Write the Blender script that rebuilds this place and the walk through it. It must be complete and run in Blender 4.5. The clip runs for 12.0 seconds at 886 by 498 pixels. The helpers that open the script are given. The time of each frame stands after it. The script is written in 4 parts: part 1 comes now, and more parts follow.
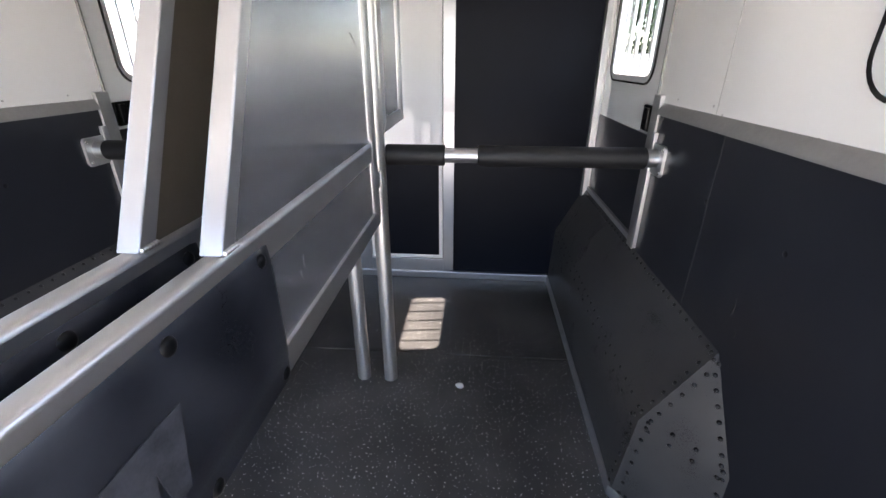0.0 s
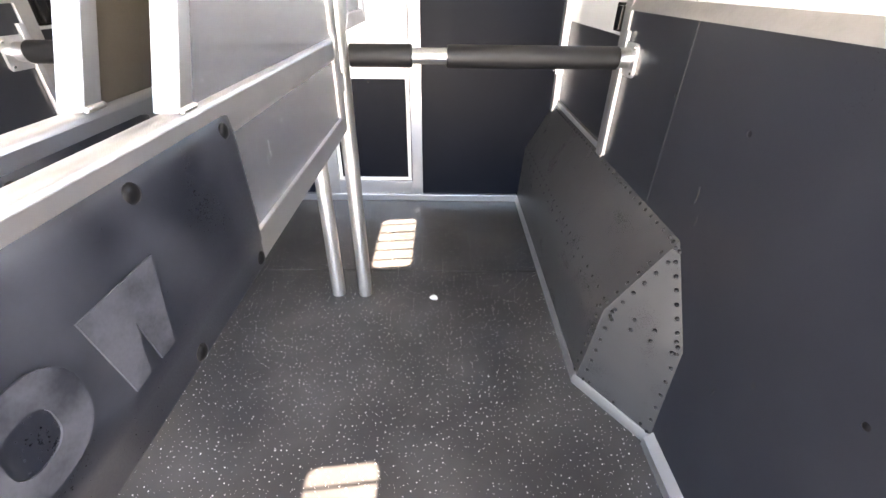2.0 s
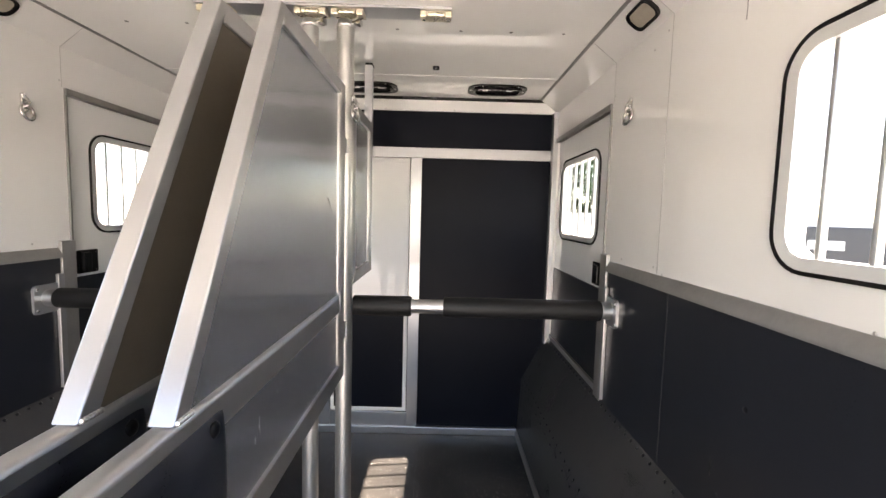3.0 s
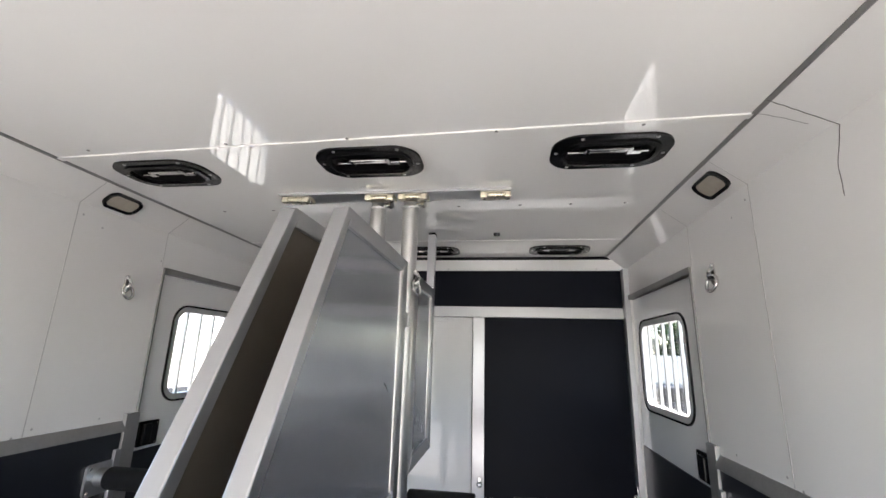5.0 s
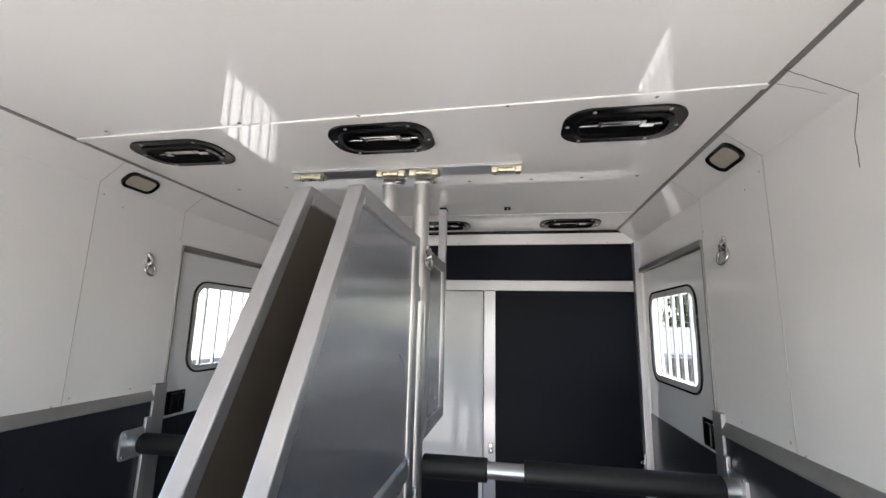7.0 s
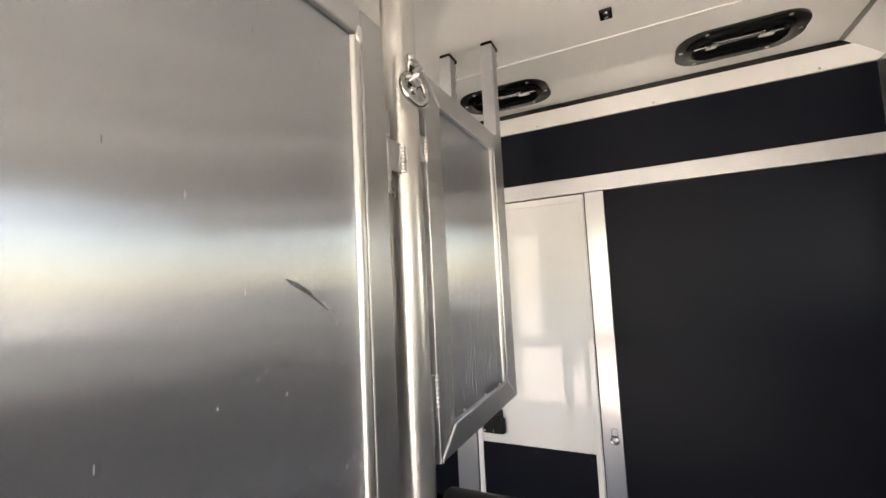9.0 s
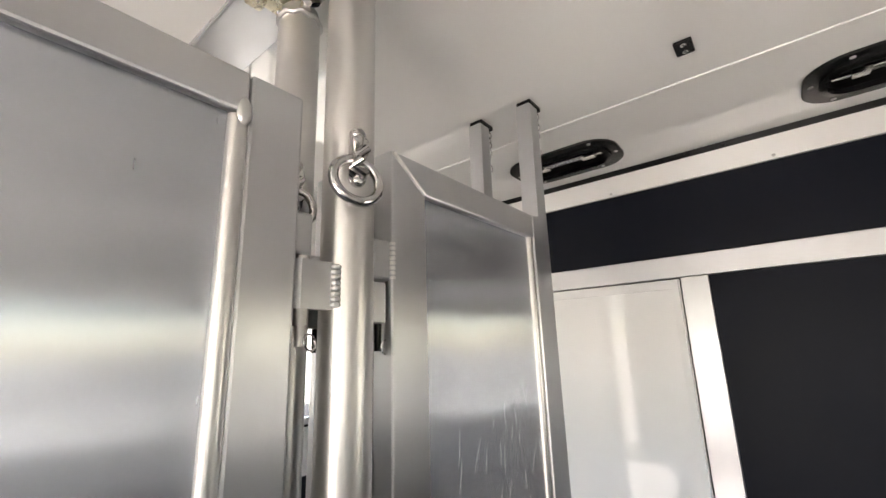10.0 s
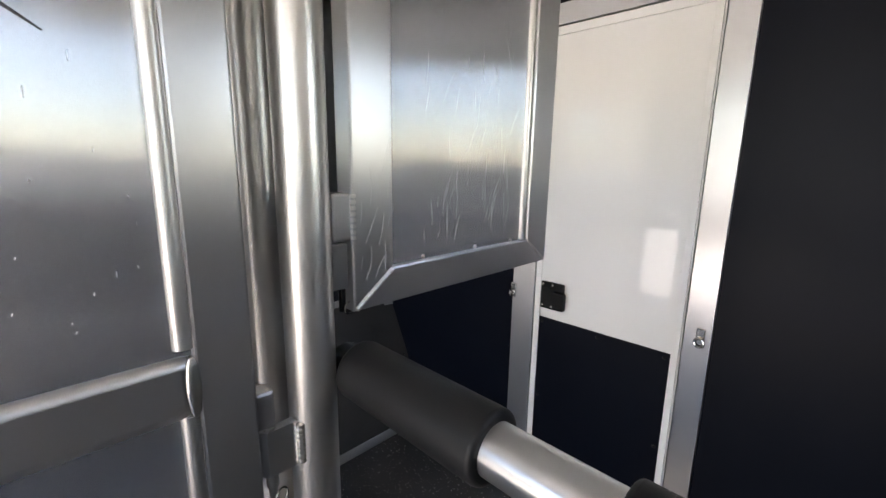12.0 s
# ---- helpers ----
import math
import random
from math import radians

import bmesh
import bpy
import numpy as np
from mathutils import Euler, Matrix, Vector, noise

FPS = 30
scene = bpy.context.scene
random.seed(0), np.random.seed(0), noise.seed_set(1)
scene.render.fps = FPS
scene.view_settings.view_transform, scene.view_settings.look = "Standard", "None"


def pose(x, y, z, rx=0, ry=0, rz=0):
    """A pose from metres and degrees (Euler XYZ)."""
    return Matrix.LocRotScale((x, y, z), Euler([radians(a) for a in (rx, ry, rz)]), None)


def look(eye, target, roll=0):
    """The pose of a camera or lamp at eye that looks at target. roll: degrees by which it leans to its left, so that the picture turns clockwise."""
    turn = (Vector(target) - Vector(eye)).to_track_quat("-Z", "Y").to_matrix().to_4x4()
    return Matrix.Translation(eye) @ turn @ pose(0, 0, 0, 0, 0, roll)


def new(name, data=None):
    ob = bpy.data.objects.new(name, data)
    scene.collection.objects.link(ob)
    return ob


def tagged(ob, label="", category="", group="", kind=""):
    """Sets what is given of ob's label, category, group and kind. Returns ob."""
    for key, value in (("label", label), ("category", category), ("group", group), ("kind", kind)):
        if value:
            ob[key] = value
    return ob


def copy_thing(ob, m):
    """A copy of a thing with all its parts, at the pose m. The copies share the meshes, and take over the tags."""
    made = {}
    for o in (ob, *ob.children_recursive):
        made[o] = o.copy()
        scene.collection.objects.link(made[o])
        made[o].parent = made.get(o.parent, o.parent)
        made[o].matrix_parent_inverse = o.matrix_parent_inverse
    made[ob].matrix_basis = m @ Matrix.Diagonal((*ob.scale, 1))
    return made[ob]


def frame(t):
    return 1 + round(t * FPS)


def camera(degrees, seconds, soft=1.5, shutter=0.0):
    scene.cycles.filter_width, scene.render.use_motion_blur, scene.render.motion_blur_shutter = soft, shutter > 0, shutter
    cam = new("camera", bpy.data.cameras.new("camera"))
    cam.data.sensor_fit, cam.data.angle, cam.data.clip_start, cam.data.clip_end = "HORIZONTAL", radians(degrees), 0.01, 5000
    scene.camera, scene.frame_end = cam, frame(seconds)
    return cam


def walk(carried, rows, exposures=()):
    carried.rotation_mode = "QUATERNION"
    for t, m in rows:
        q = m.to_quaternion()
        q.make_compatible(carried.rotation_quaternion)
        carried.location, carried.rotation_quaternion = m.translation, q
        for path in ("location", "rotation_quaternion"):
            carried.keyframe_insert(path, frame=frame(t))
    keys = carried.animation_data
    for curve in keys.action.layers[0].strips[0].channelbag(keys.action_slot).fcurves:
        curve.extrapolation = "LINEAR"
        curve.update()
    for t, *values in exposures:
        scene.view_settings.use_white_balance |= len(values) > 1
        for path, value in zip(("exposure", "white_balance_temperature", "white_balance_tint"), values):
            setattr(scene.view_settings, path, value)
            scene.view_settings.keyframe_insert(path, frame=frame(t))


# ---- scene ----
cam = camera(92.9, 12.0)
PATH = [
    (0, (0.039, -0.088, 1.491), (-0.104, 1.732, 0.674), 0.0),
    (0.5, (0.025, -0.113, 1.431), (-0.064, 1.578, 0.366), -0.2),
    (1, (0.022, -0.131, 1.387), (-0.026, 1.461, 0.177), -0.3),
    (1.5, (0.021, -0.139, 1.365), (0.002, 1.43, 0.125), -0.0),
    (2, (0.026, -0.137, 1.378), (0.038, 1.552, 0.307), 0.7),
    (2.5, (0.024, -0.115, 1.447), (0.072, 1.78, 0.809), 1.7),
    (3, (0.024, -0.105, 1.526), (0.04, 1.888, 1.361), 1.5),
    (3.5, (0.025, -0.056, 1.618), (-0.059, 1.934, 1.796), 1.4),
    (5.5, (0.016, -0.019, 1.664), (-0.296, 1.895, 2.15), 1.6),
    (6, (0.016, -0.024, 1.655), (-0.308, 1.887, 2.146), 1.6),
    (6.5, (0.017, -0.04, 1.671), (-0.306, 1.886, 2.102), 1.3),
    (7, (0.014, -0.045, 1.663), (-0.318, 1.895, 2.019), 1.3),
    (7.2, (0.009, -0.03, 1.64), (-0.323, 1.926, 1.897), 1.2),
    (8.8, (0.064, 0.786, 1.541), (-0.702, 2.633, 1.539), -2.7),
    (9, (0.035, 0.933, 1.557), (-0.836, 2.727, 1.714), -2.9),
    (9.5, (0.042, 1.166, 1.66), (-1.045, 2.805, 2.022), -2.5),
    (10, (0.054, 1.272, 1.708), (-1.162, 2.795, 2.161), -1.8),
    (10.5, (0.117, 1.318, 1.693), (-1.231, 2.762, 2.009), -0.0),
    (11, (0.146, 1.321, 1.585), (-1.248, 2.754, 1.626), 0.2),
    (11.5, (0.145, 1.325, 1.48), (-1.233, 2.756, 1.253), 0.3),
    (12, (0.143, 1.343, 1.424), (-1.234, 2.739, 1.028), 0.9),
]
EXPOSURES = [(0.0, 3.15, 6950, 19), (0.5, 3.85, 7250, 20), (1.0, 4.5, 7450, 21), (1.5, 4.7, 7750, 21), (2.0, 4.8, 8000, 20), (2.5, 4.2, 8800, 20),
             (3.0, 3.1, 7900, 19), (3.5, 2.68, 7300, 16), (5.5, 2.6, 6750, 15), (7.2, 2.6, 6750, 15), (9.0, 3.3, 8100, 18), (10.5, 3.2, 7200, 17), (12.0, 3.2, 7450, 18)]
walk(cam, [(t, look(eye, target, roll)) for t, eye, target, roll in PATH], EXPOSURES)

# ---------- daylight ----------
world = bpy.data.worlds.new("World")
scene.world = world
world.use_nodes = True
sky = world.node_tree.nodes.new("ShaderNodeTexSky")
sky.sky_type = "NISHITA"
sky.sun_disc = False
sky.sun_elevation, sky.sun_rotation = radians(57), radians(83)
world.node_tree.links.new(sky.outputs[0], world.node_tree.nodes["Background"].inputs[0])
world.node_tree.nodes["Background"].inputs[1].default_value = 0.15
sun_data = bpy.data.lights.new("sun", "SUN")
sun_data.energy, sun_data.angle, sun_data.color = 5.0, radians(0.5), (1.0, 0.95, 0.87)
sun = new("sun", sun_data)
sun.matrix_world = look((6.5, 0.8, 10), (0, 0, 0))

# ---------- helpers of this scene ----------
def part(name, bm, material, parent=None, label="", smooth=40):
    me = bpy.data.meshes.new(name)
    bmesh.ops.recalc_face_normals(bm, faces=bm.faces[:])
    for f in bm.faces:
        f.smooth = True
    for e in bm.edges:
        if len(e.link_faces) == 2:
            bend = math.degrees(e.calc_face_angle(0.0))
            p, q = sorted(f.calc_area() for f in e.link_faces)
            e.smooth = not (bend > smooth or (smooth < 60 and bend > 6 and q > 5 * p))
    bm.to_mesh(me)
    bm.free()
    me.materials.append(material)
    ob = new(name, me)
    ob.parent = parent
    if label:
        ob["label"] = label
    return ob


def thing(name, x, y, z, label, category, group="", kind=""):
    ob = new(name)
    ob.empty_display_size = 0.05
    ob.location = (x, y, z)
    return tagged(ob, label, category, group, kind)


def box(bm, x0, x1, y0, y1, z0, z1, bev=0.0, seg=2):
    v = [bm.verts.new((x, y, z)) for x in (x0, x1) for y in (y0, y1) for z in (z0, z1)]
    f = [bm.faces.new([v[i] for i in q]) for q in ((0, 1, 3, 2), (4, 6, 7, 5), (0, 4, 5, 1), (2, 3, 7, 6), (0, 2, 6, 4), (1, 5, 7, 3))]
    if bev:
        edges = list({e for q in f for e in q.edges})
        bmesh.ops.bevel(bm, geom=edges, offset=bev, segments=seg, affect="EDGES", profile=0.5)


def boxed(x0, x1, y0, y1, z0, z1, bev=0.0, seg=2):
    bm = bmesh.new()
    box(bm, x0, x1, y0, y1, z0, z1, bev, seg)
    return bm


def cyl(bm, p0, p1, r, seg=24, r2=None, caps=True):
    p0, p1 = Vector(p0), Vector(p1)
    d = p1 - p0
    m = Matrix.Translation((p0 + p1) / 2) @ d.to_track_quat("Z", "Y").to_matrix().to_4x4()
    bmesh.ops.create_cone(bm, cap_ends=caps, segments=seg, radius1=r, radius2=r if r2 is None else r2, depth=d.length, matrix=m)


def rod(p0, p1, r, seg=24, r2=None):
    bm = bmesh.new()
    cyl(bm, p0, p1, r, seg, r2)
    return bm


def dome(bm, c, r, axis, flat=0.5, seg=12):
    q = Vector(axis).to_track_quat("Z", "Y").to_matrix().to_4x4()
    m = Matrix.Translation(c) @ q @ Matrix.Diagonal((1, 1, flat, 1))
    bmesh.ops.create_uvsphere(bm, u_segments=seg, v_segments=6, radius=r, matrix=m)


def torus(bm, c, big, small, axis, seg=28, sub=10, squash=1.0):
    q = Vector(axis).to_track_quat("Z", "Y").to_matrix().to_4x4()
    m = Matrix.Translation(c) @ q
    rings = []
    for i in range(seg):
        a = 2 * math.pi * i / seg
        rings.append([bm.verts.new(m @ Vector(((big + small * math.cos(b)) * math.cos(a) * squash, (big + small * math.cos(b)) * math.sin(a), small * math.sin(b))))
                      for b in (2 * math.pi * j / sub for j in range(sub))])
    for i in range(seg):
        for j in range(sub):
            bm.faces.new((rings[i][j], rings[(i + 1) % seg][j], rings[(i + 1) % seg][(j + 1) % sub], rings[i][(j + 1) % sub]))


def sweep(bm, pts, r, sub=8):
    """A round bar along a line of points."""
    pts = [Vector(p) for p in pts]
    rings = []
    for i, p in enumerate(pts):
        d = (pts[min(i + 1, len(pts) - 1)] - pts[max(i - 1, 0)]).normalized()
        q = d.to_track_quat("Z", "Y").to_matrix()
        rings.append([bm.verts.new(p + q @ Vector((r * math.cos(2 * math.pi * j / sub), r * math.sin(2 * math.pi * j / sub), 0))) for j in range(sub)])
    for a, b in zip(rings, rings[1:]):
        for j in range(sub):
            bm.faces.new((a[j], a[(j + 1) % sub], b[(j + 1) % sub], b[j]))
    bm.faces.new(rings[0])
    bm.faces.new(rings[-1])


def bead(p0, p1, r, n=9, sub=8):
    """A weld: one rippled bead from p0 to p1."""
    bm = bmesh.new()
    p0, p1 = Vector(p0), Vector(p1)
    q = (p1 - p0).to_track_quat("Z", "Y").to_matrix()
    rings = []
    for i in range(4 * n + 1):
        t = i / (4 * n)
        k = r * (0.78 + 0.22 * abs(math.sin(math.pi * n * t))) * (0.5 if i in (0, 4 * n) else 1.0)
        rings.append([bm.verts.new(p0.lerp(p1, t) + q @ Vector((k * math.cos(6.2832 * j / sub), k * math.sin(6.2832 * j / sub), 0))) for j in range(sub)])
    for u, v in zip(rings, rings[1:]):
        for j in range(sub):
            bm.faces.new((u[j], u[(j + 1) % sub], v[(j + 1) % sub], v[j]))
    bm.faces.new(rings[0])
    bm.faces.new(rings[-1])
    return bm


AX = {"x": lambda a, u, v: (a, u, v), "y": lambda a, u, v: (u, a, v), "z": lambda a, u, v: (u, v, a)}


def prism(bm, loop, axis, a0, a1, bev=0.0):
    put = AX[axis]
    lo = [bm.verts.new(put(a0, u, v)) for u, v in loop]
    hi = [bm.verts.new(put(a1, u, v)) for u, v in loop]
    n = len(loop)
    f = [bm.faces.new(lo), bm.faces.new(hi)] + [bm.faces.new((lo[i], lo[(i + 1) % n], hi[(i + 1) % n], hi[i])) for i in range(n)]
    if bev:
        bmesh.ops.bevel(bm, geom=list({e for q in f[:2] for e in q.edges}), offset=bev, segments=2, affect="EDGES", profile=0.5)


def prismed(loop, axis, a0, a1, bev=0.0):
    bm = bmesh.new()
    prism(bm, loop, axis, a0, a1, bev)
    return bm


def rounded(u0, u1, v0, v1, r, n=6):
    out = []
    for cu, cv, a in ((u1 - r, v1 - r, 0), (u0 + r, v1 - r, 90), (u0 + r, v0 + r, 180), (u1 - r, v0 + r, 270)):
        for i in range(n + 1):
            t = radians(a + 90 * i / n)
            out.append((cu + r * math.cos(t), cv + r * math.sin(t)))
    return out


def ring_frame(bm, outer, inner, axis, a0, a1, slope=0.0):
    """A closed frame between two loops of as many points; slope sinks the inner edge."""
    put = AX[axis]
    s = slope if a1 > a0 else -slope
    o0, o1 = ([bm.verts.new(put(a, u, v)) for u, v in outer] for a in (a0, a1))
    i0, i1 = ([bm.verts.new(put(a, u, v)) for u, v in inner] for a in (a0, a1 - s))
    n = len(outer)
    for i in range(n):
        j = (i + 1) % n
        bm.faces.new((o0[i], o0[j], o1[j], o1[i]))
        bm.faces.new((i0[i], i0[j], i1[j], i1[i]))
        bm.faces.new((o1[i], o1[j], i1[j], i1[i]))
        bm.faces.new((o0[i], o0[j], i0[j], i0[i]))


def walls_round_hole(bm, x0, x1, y0, y1, z0, z1, hy0, hy1, hz0, hz1):
    hy0, hy1, hz0, hz1 = hy0 - 0.008, hy1 + 0.008, hz0 - 0.008, hz1 + 0.008
    box(bm, x0, x1, y0, hy0, z0, z1)
    box(bm, x0, x1, hy1, y1, z0, z1)
    box(bm, x0, x1, hy0, hy1, z0, hz0)
    box(bm, x0, x1, hy0, hy1, hz1, z1)


# ---------- materials ----------
def material(name, base, rough, metal=0.0, spots=0.0, spot_scale=8.0, grain=0.0, grain_scale=200.0, stretch=(1, 1, 1), rough_var=0.0,
             bump=0.0, second=None, coat=0.0, spec=0.5):
    m = bpy.data.materials.new(name)
    m.use_nodes = True
    nt = m.node_tree
    b = nt.nodes["Principled BSDF"]
    b.inputs["Metallic"].default_value = metal
    b.inputs["Roughness"].default_value = rough
    b.inputs["Coat Weight"].default_value = coat
    b.inputs["Coat Roughness"].default_value = 0.08
    b.inputs["Specular IOR Level"].default_value = spec
    co = nt.nodes.new("ShaderNodeTexCoord")
    mp = nt.nodes.new("ShaderNodeMapping")
    mp.inputs["Scale"].default_value = stretch
    nt.links.new(co.outputs["Object"], mp.inputs["Vector"])
    big = nt.nodes.new("ShaderNodeTexNoise")
    big.inputs["Scale"].default_value, big.inputs["Detail"].default_value = spot_scale, 5
    nt.links.new(co.outputs["Object"], big.inputs["Vector"])
    fine = nt.nodes.new("ShaderNodeTexNoise")
    fine.inputs["Scale"].default_value, fine.inputs["Detail"].default_value = grain_scale, 3
    nt.links.new(mp.outputs["Vector"], fine.inputs["Vector"])
    second = second or tuple(c * 0.6 for c in base)
    mix = nt.nodes.new("ShaderNodeMix")
    mix.data_type = "RGBA"
    mix.inputs[6].default_value, mix.inputs[7].default_value = (*base, 1), (*second, 1)
    add = nt.nodes.new("ShaderNodeMath")
    add.operation = "MULTIPLY_ADD"
    ramp = nt.nodes.new("ShaderNodeMapRange")
    ramp.inputs[1].default_value, ramp.inputs[2].default_value, ramp.inputs[4].default_value = 0.42, 0.75, spots
    nt.links.new(big.outputs["Fac"], ramp.inputs[0])
    add.inputs[1].default_value = grain
    nt.links.new(fine.outputs["Fac"], add.inputs[0])
    nt.links.new(ramp.outputs[0], add.inputs[2])
    nt.links.new(add.outputs[0], mix.inputs[0])
    nt.links.new(mix.outputs[2], b.inputs["Base Color"])
    if rough_var:
        r = nt.nodes.new("ShaderNodeMapRange")
        r.inputs[1].default_value, r.inputs[2].default_value = 0.3, 0.7
        r.inputs[3].default_value, r.inputs[4].default_value = max(rough - rough_var, 0.008), rough + rough_var
        av = nt.nodes.new("ShaderNodeMath")
        av.operation = "ADD"
        hv = nt.nodes.new("ShaderNodeMath")
        hv.operation = "MULTIPLY"
        hv.inputs[1].default_value = 0.5
        nt.links.new(big.outputs["Fac"], av.inputs[0])
        nt.links.new(fine.outputs["Fac"], av.inputs[1])
        nt.links.new(av.outputs[0], hv.inputs[0])
        nt.links.new(hv.outputs[0], r.inputs[0])
        nt.links.new(r.outputs[0], b.inputs["Roughness"])
    if bump:
        bp = nt.nodes.new("ShaderNodeBump")
        bp.inputs["Strength"].default_value, bp.inputs["Distance"].default_value = 1.0, bump
        nt.links.new(fine.outputs["Fac"], bp.inputs["Height"])
        nt.links.new(bp.outputs["Normal"], b.inputs["Normal"])
    return m


white_panel = material("white_glossy_panel", (0.80, 0.79, 0.765), 0.010, spots=0.12, spot_scale=3, second=(0.70, 0.685, 0.65), rough_var=0.004, grain_scale=3.5, bump=0.00018, spec=0.8)
white_paint = material("white_painted_door", (0.80, 0.80, 0.785), 0.04, spots=0.10, spot_scale=4, second=(0.7, 0.69, 0.66), rough_var=0.012, grain_scale=4, bump=0.0003)
black_board = material("black_lining_board", (0.0125, 0.0142, 0.0195), 0.33, spots=0.4, spot_scale=4, second=(0.0215, 0.0238, 0.0305), grain=0.2, grain_scale=350, rough_var=0.06, bump=0.00003, spec=0.45)
# the lining board again, with the front wall's shade put into a darker, bluer colour
shaded_board = material("black_lining_board_shaded", (0.0023, 0.0035, 0.0078), 0.40, spots=0.35, spot_scale=5, second=(0.0042, 0.0058, 0.0115), grain=0.2, grain_scale=350, rough_var=0.06, bump=0.00003, spec=0.10)
black_rubber = material("black_rubber", (0.006, 0.0075, 0.0118), 0.34, spots=0.85, spot_scale=6, second=(0.042, 0.046, 0.056), grain=0.12, grain_scale=300, rough_var=0.10, bump=0.00003, spec=0.45)
scuffed_rubber = material("scuffed_black_rubber", (0.060, 0.064, 0.076), 0.5, spots=1.0, spot_scale=18, second=(0.012, 0.014, 0.019), grain=0.3, grain_scale=200, rough_var=0.1, spec=0.3)
black_foam = material("black_foam_sleeve", (0.008, 0.008, 0.009), 0.5, spots=0.4, spot_scale=9, second=(0.018, 0.018, 0.018), grain=0.2, grain_scale=400, rough_var=0.08, bump=0.00015, spec=0.35)
black_plastic = material("black_plastic", (0.006, 0.006, 0.0065), 0.25, spots=0.2, spot_scale=20, second=(0.012, 0.012, 0.012), spec=0.25)
aluminium = material("mill_aluminium", (0.53, 0.535, 0.545), 0.33, metal=0.91, spots=0.3, spot_scale=9, second=(0.44, 0.44, 0.445), rough_var=0.05, grain_scale=6)


def drawn_metal(m, amount):
    """Gives a metal an upright grain, so that its gloss spreads sideways."""
    nt = m.node_tree
    b = nt.nodes["Principled BSDF"]
    geo, cr = nt.nodes.new("ShaderNodeNewGeometry"), nt.nodes.new("ShaderNodeVectorMath")
    cr.operation = "CROSS_PRODUCT"
    cr.inputs[1].default_value = (0.03, 0.02, 1.0)
    nt.links.new(geo.outputs["Normal"], cr.inputs[0])
    nt.links.new(cr.outputs[0], b.inputs["Tangent"])
    b.inputs["Anisotropic"].default_value = amount


drawn_metal(aluminium, 0.75)
aluminium_tube = material("polished_aluminium_tube", (0.64, 0.625, 0.605), 0.36, metal=0.93, spots=0.25, spot_scale=4, second=(0.50, 0.485, 0.46), rough_var=0.06, grain_scale=5)
aluminium_dull = material("dull_grey_aluminium", (0.50, 0.49, 0.475), 0.45, metal=0.9, spots=0.4, spot_scale=10, second=(0.40, 0.39, 0.38), grain=0.1, grain_scale=80, rough_var=0.1)
weld_metal = material("weld_bead", (0.78, 0.77, 0.75), 0.3, metal=1.0, grain=0.3, grain_scale=150, bump=0.0004)
chrome = material("chrome", (0.62, 0.61, 0.595), 0.12, metal=1.0, spots=0.3, spot_scale=40, rough_var=0.06)
zinc = material("yellowed_zinc", (0.78, 0.72, 0.56), 0.3, metal=1.0, spots=0.5, spot_scale=60, second=(0.5, 0.44, 0.32), rough_var=0.1)
screw_steel = material("dark_screw", (0.005, 0.005, 0.0055), 0.3, spec=0.14)
lens_plastic = material("ribbed_lamp_lens", (0.40, 0.36, 0.29), 0.3, spots=0.3, spot_scale=60, second=(0.28, 0.25, 0.20), grain=0.4, grain_scale=300, bump=0.0006)
joint_grey = material("grey_panel_joint", (0.48, 0.47, 0.45), 0.7, spec=0.2)
rivet_black = material("black_rivet", (0.003, 0.003, 0.0035), 0.28, spec=0.4)
well_board = material("black_wheel_well_sheet", (0.037, 0.0365, 0.038), 0.32, spots=0.5, spot_scale=7, second=(0.054, 0.053, 0.052), grain=0.2, grain_scale=300, rough_var=0.08, bump=0.00008, spec=0.42)
scuff_grey = material("pale_scuff", (0.038, 0.037, 0.037), 0.7, spots=0.6, spot_scale=60, second=(0.02, 0.02, 0.022))
rub_grey = material("dark_rub_mark", (0.075, 0.075, 0.078), 0.4, metal=0.4, spots=1.0, spot_scale=160, second=(0.22, 0.22, 0.225))
# dark brown that stands in for the shade between the two dividers
gap_shade_sheet = material("brown_gap_shade_sheet", (0.255, 0.224, 0.182), 0.42, metal=0.75, spots=0.4, spot_scale=6, second=(0.205, 0.178, 0.145), grain=0.15, grain_scale=200, rough_var=0.06)
scratch_pale = material("pale_scratch", (0.62, 0.63, 0.64), 0.42, metal=0.6, spots=0.4, spot_scale=90)
sealant = material("dark_sealant", (0.10, 0.09, 0.08), 0.6)
grey_trim = material("grey_trim", (0.26, 0.255, 0.245), 0.38, metal=0.4, spots=0.3, spot_scale=9, rough_var=0.08)


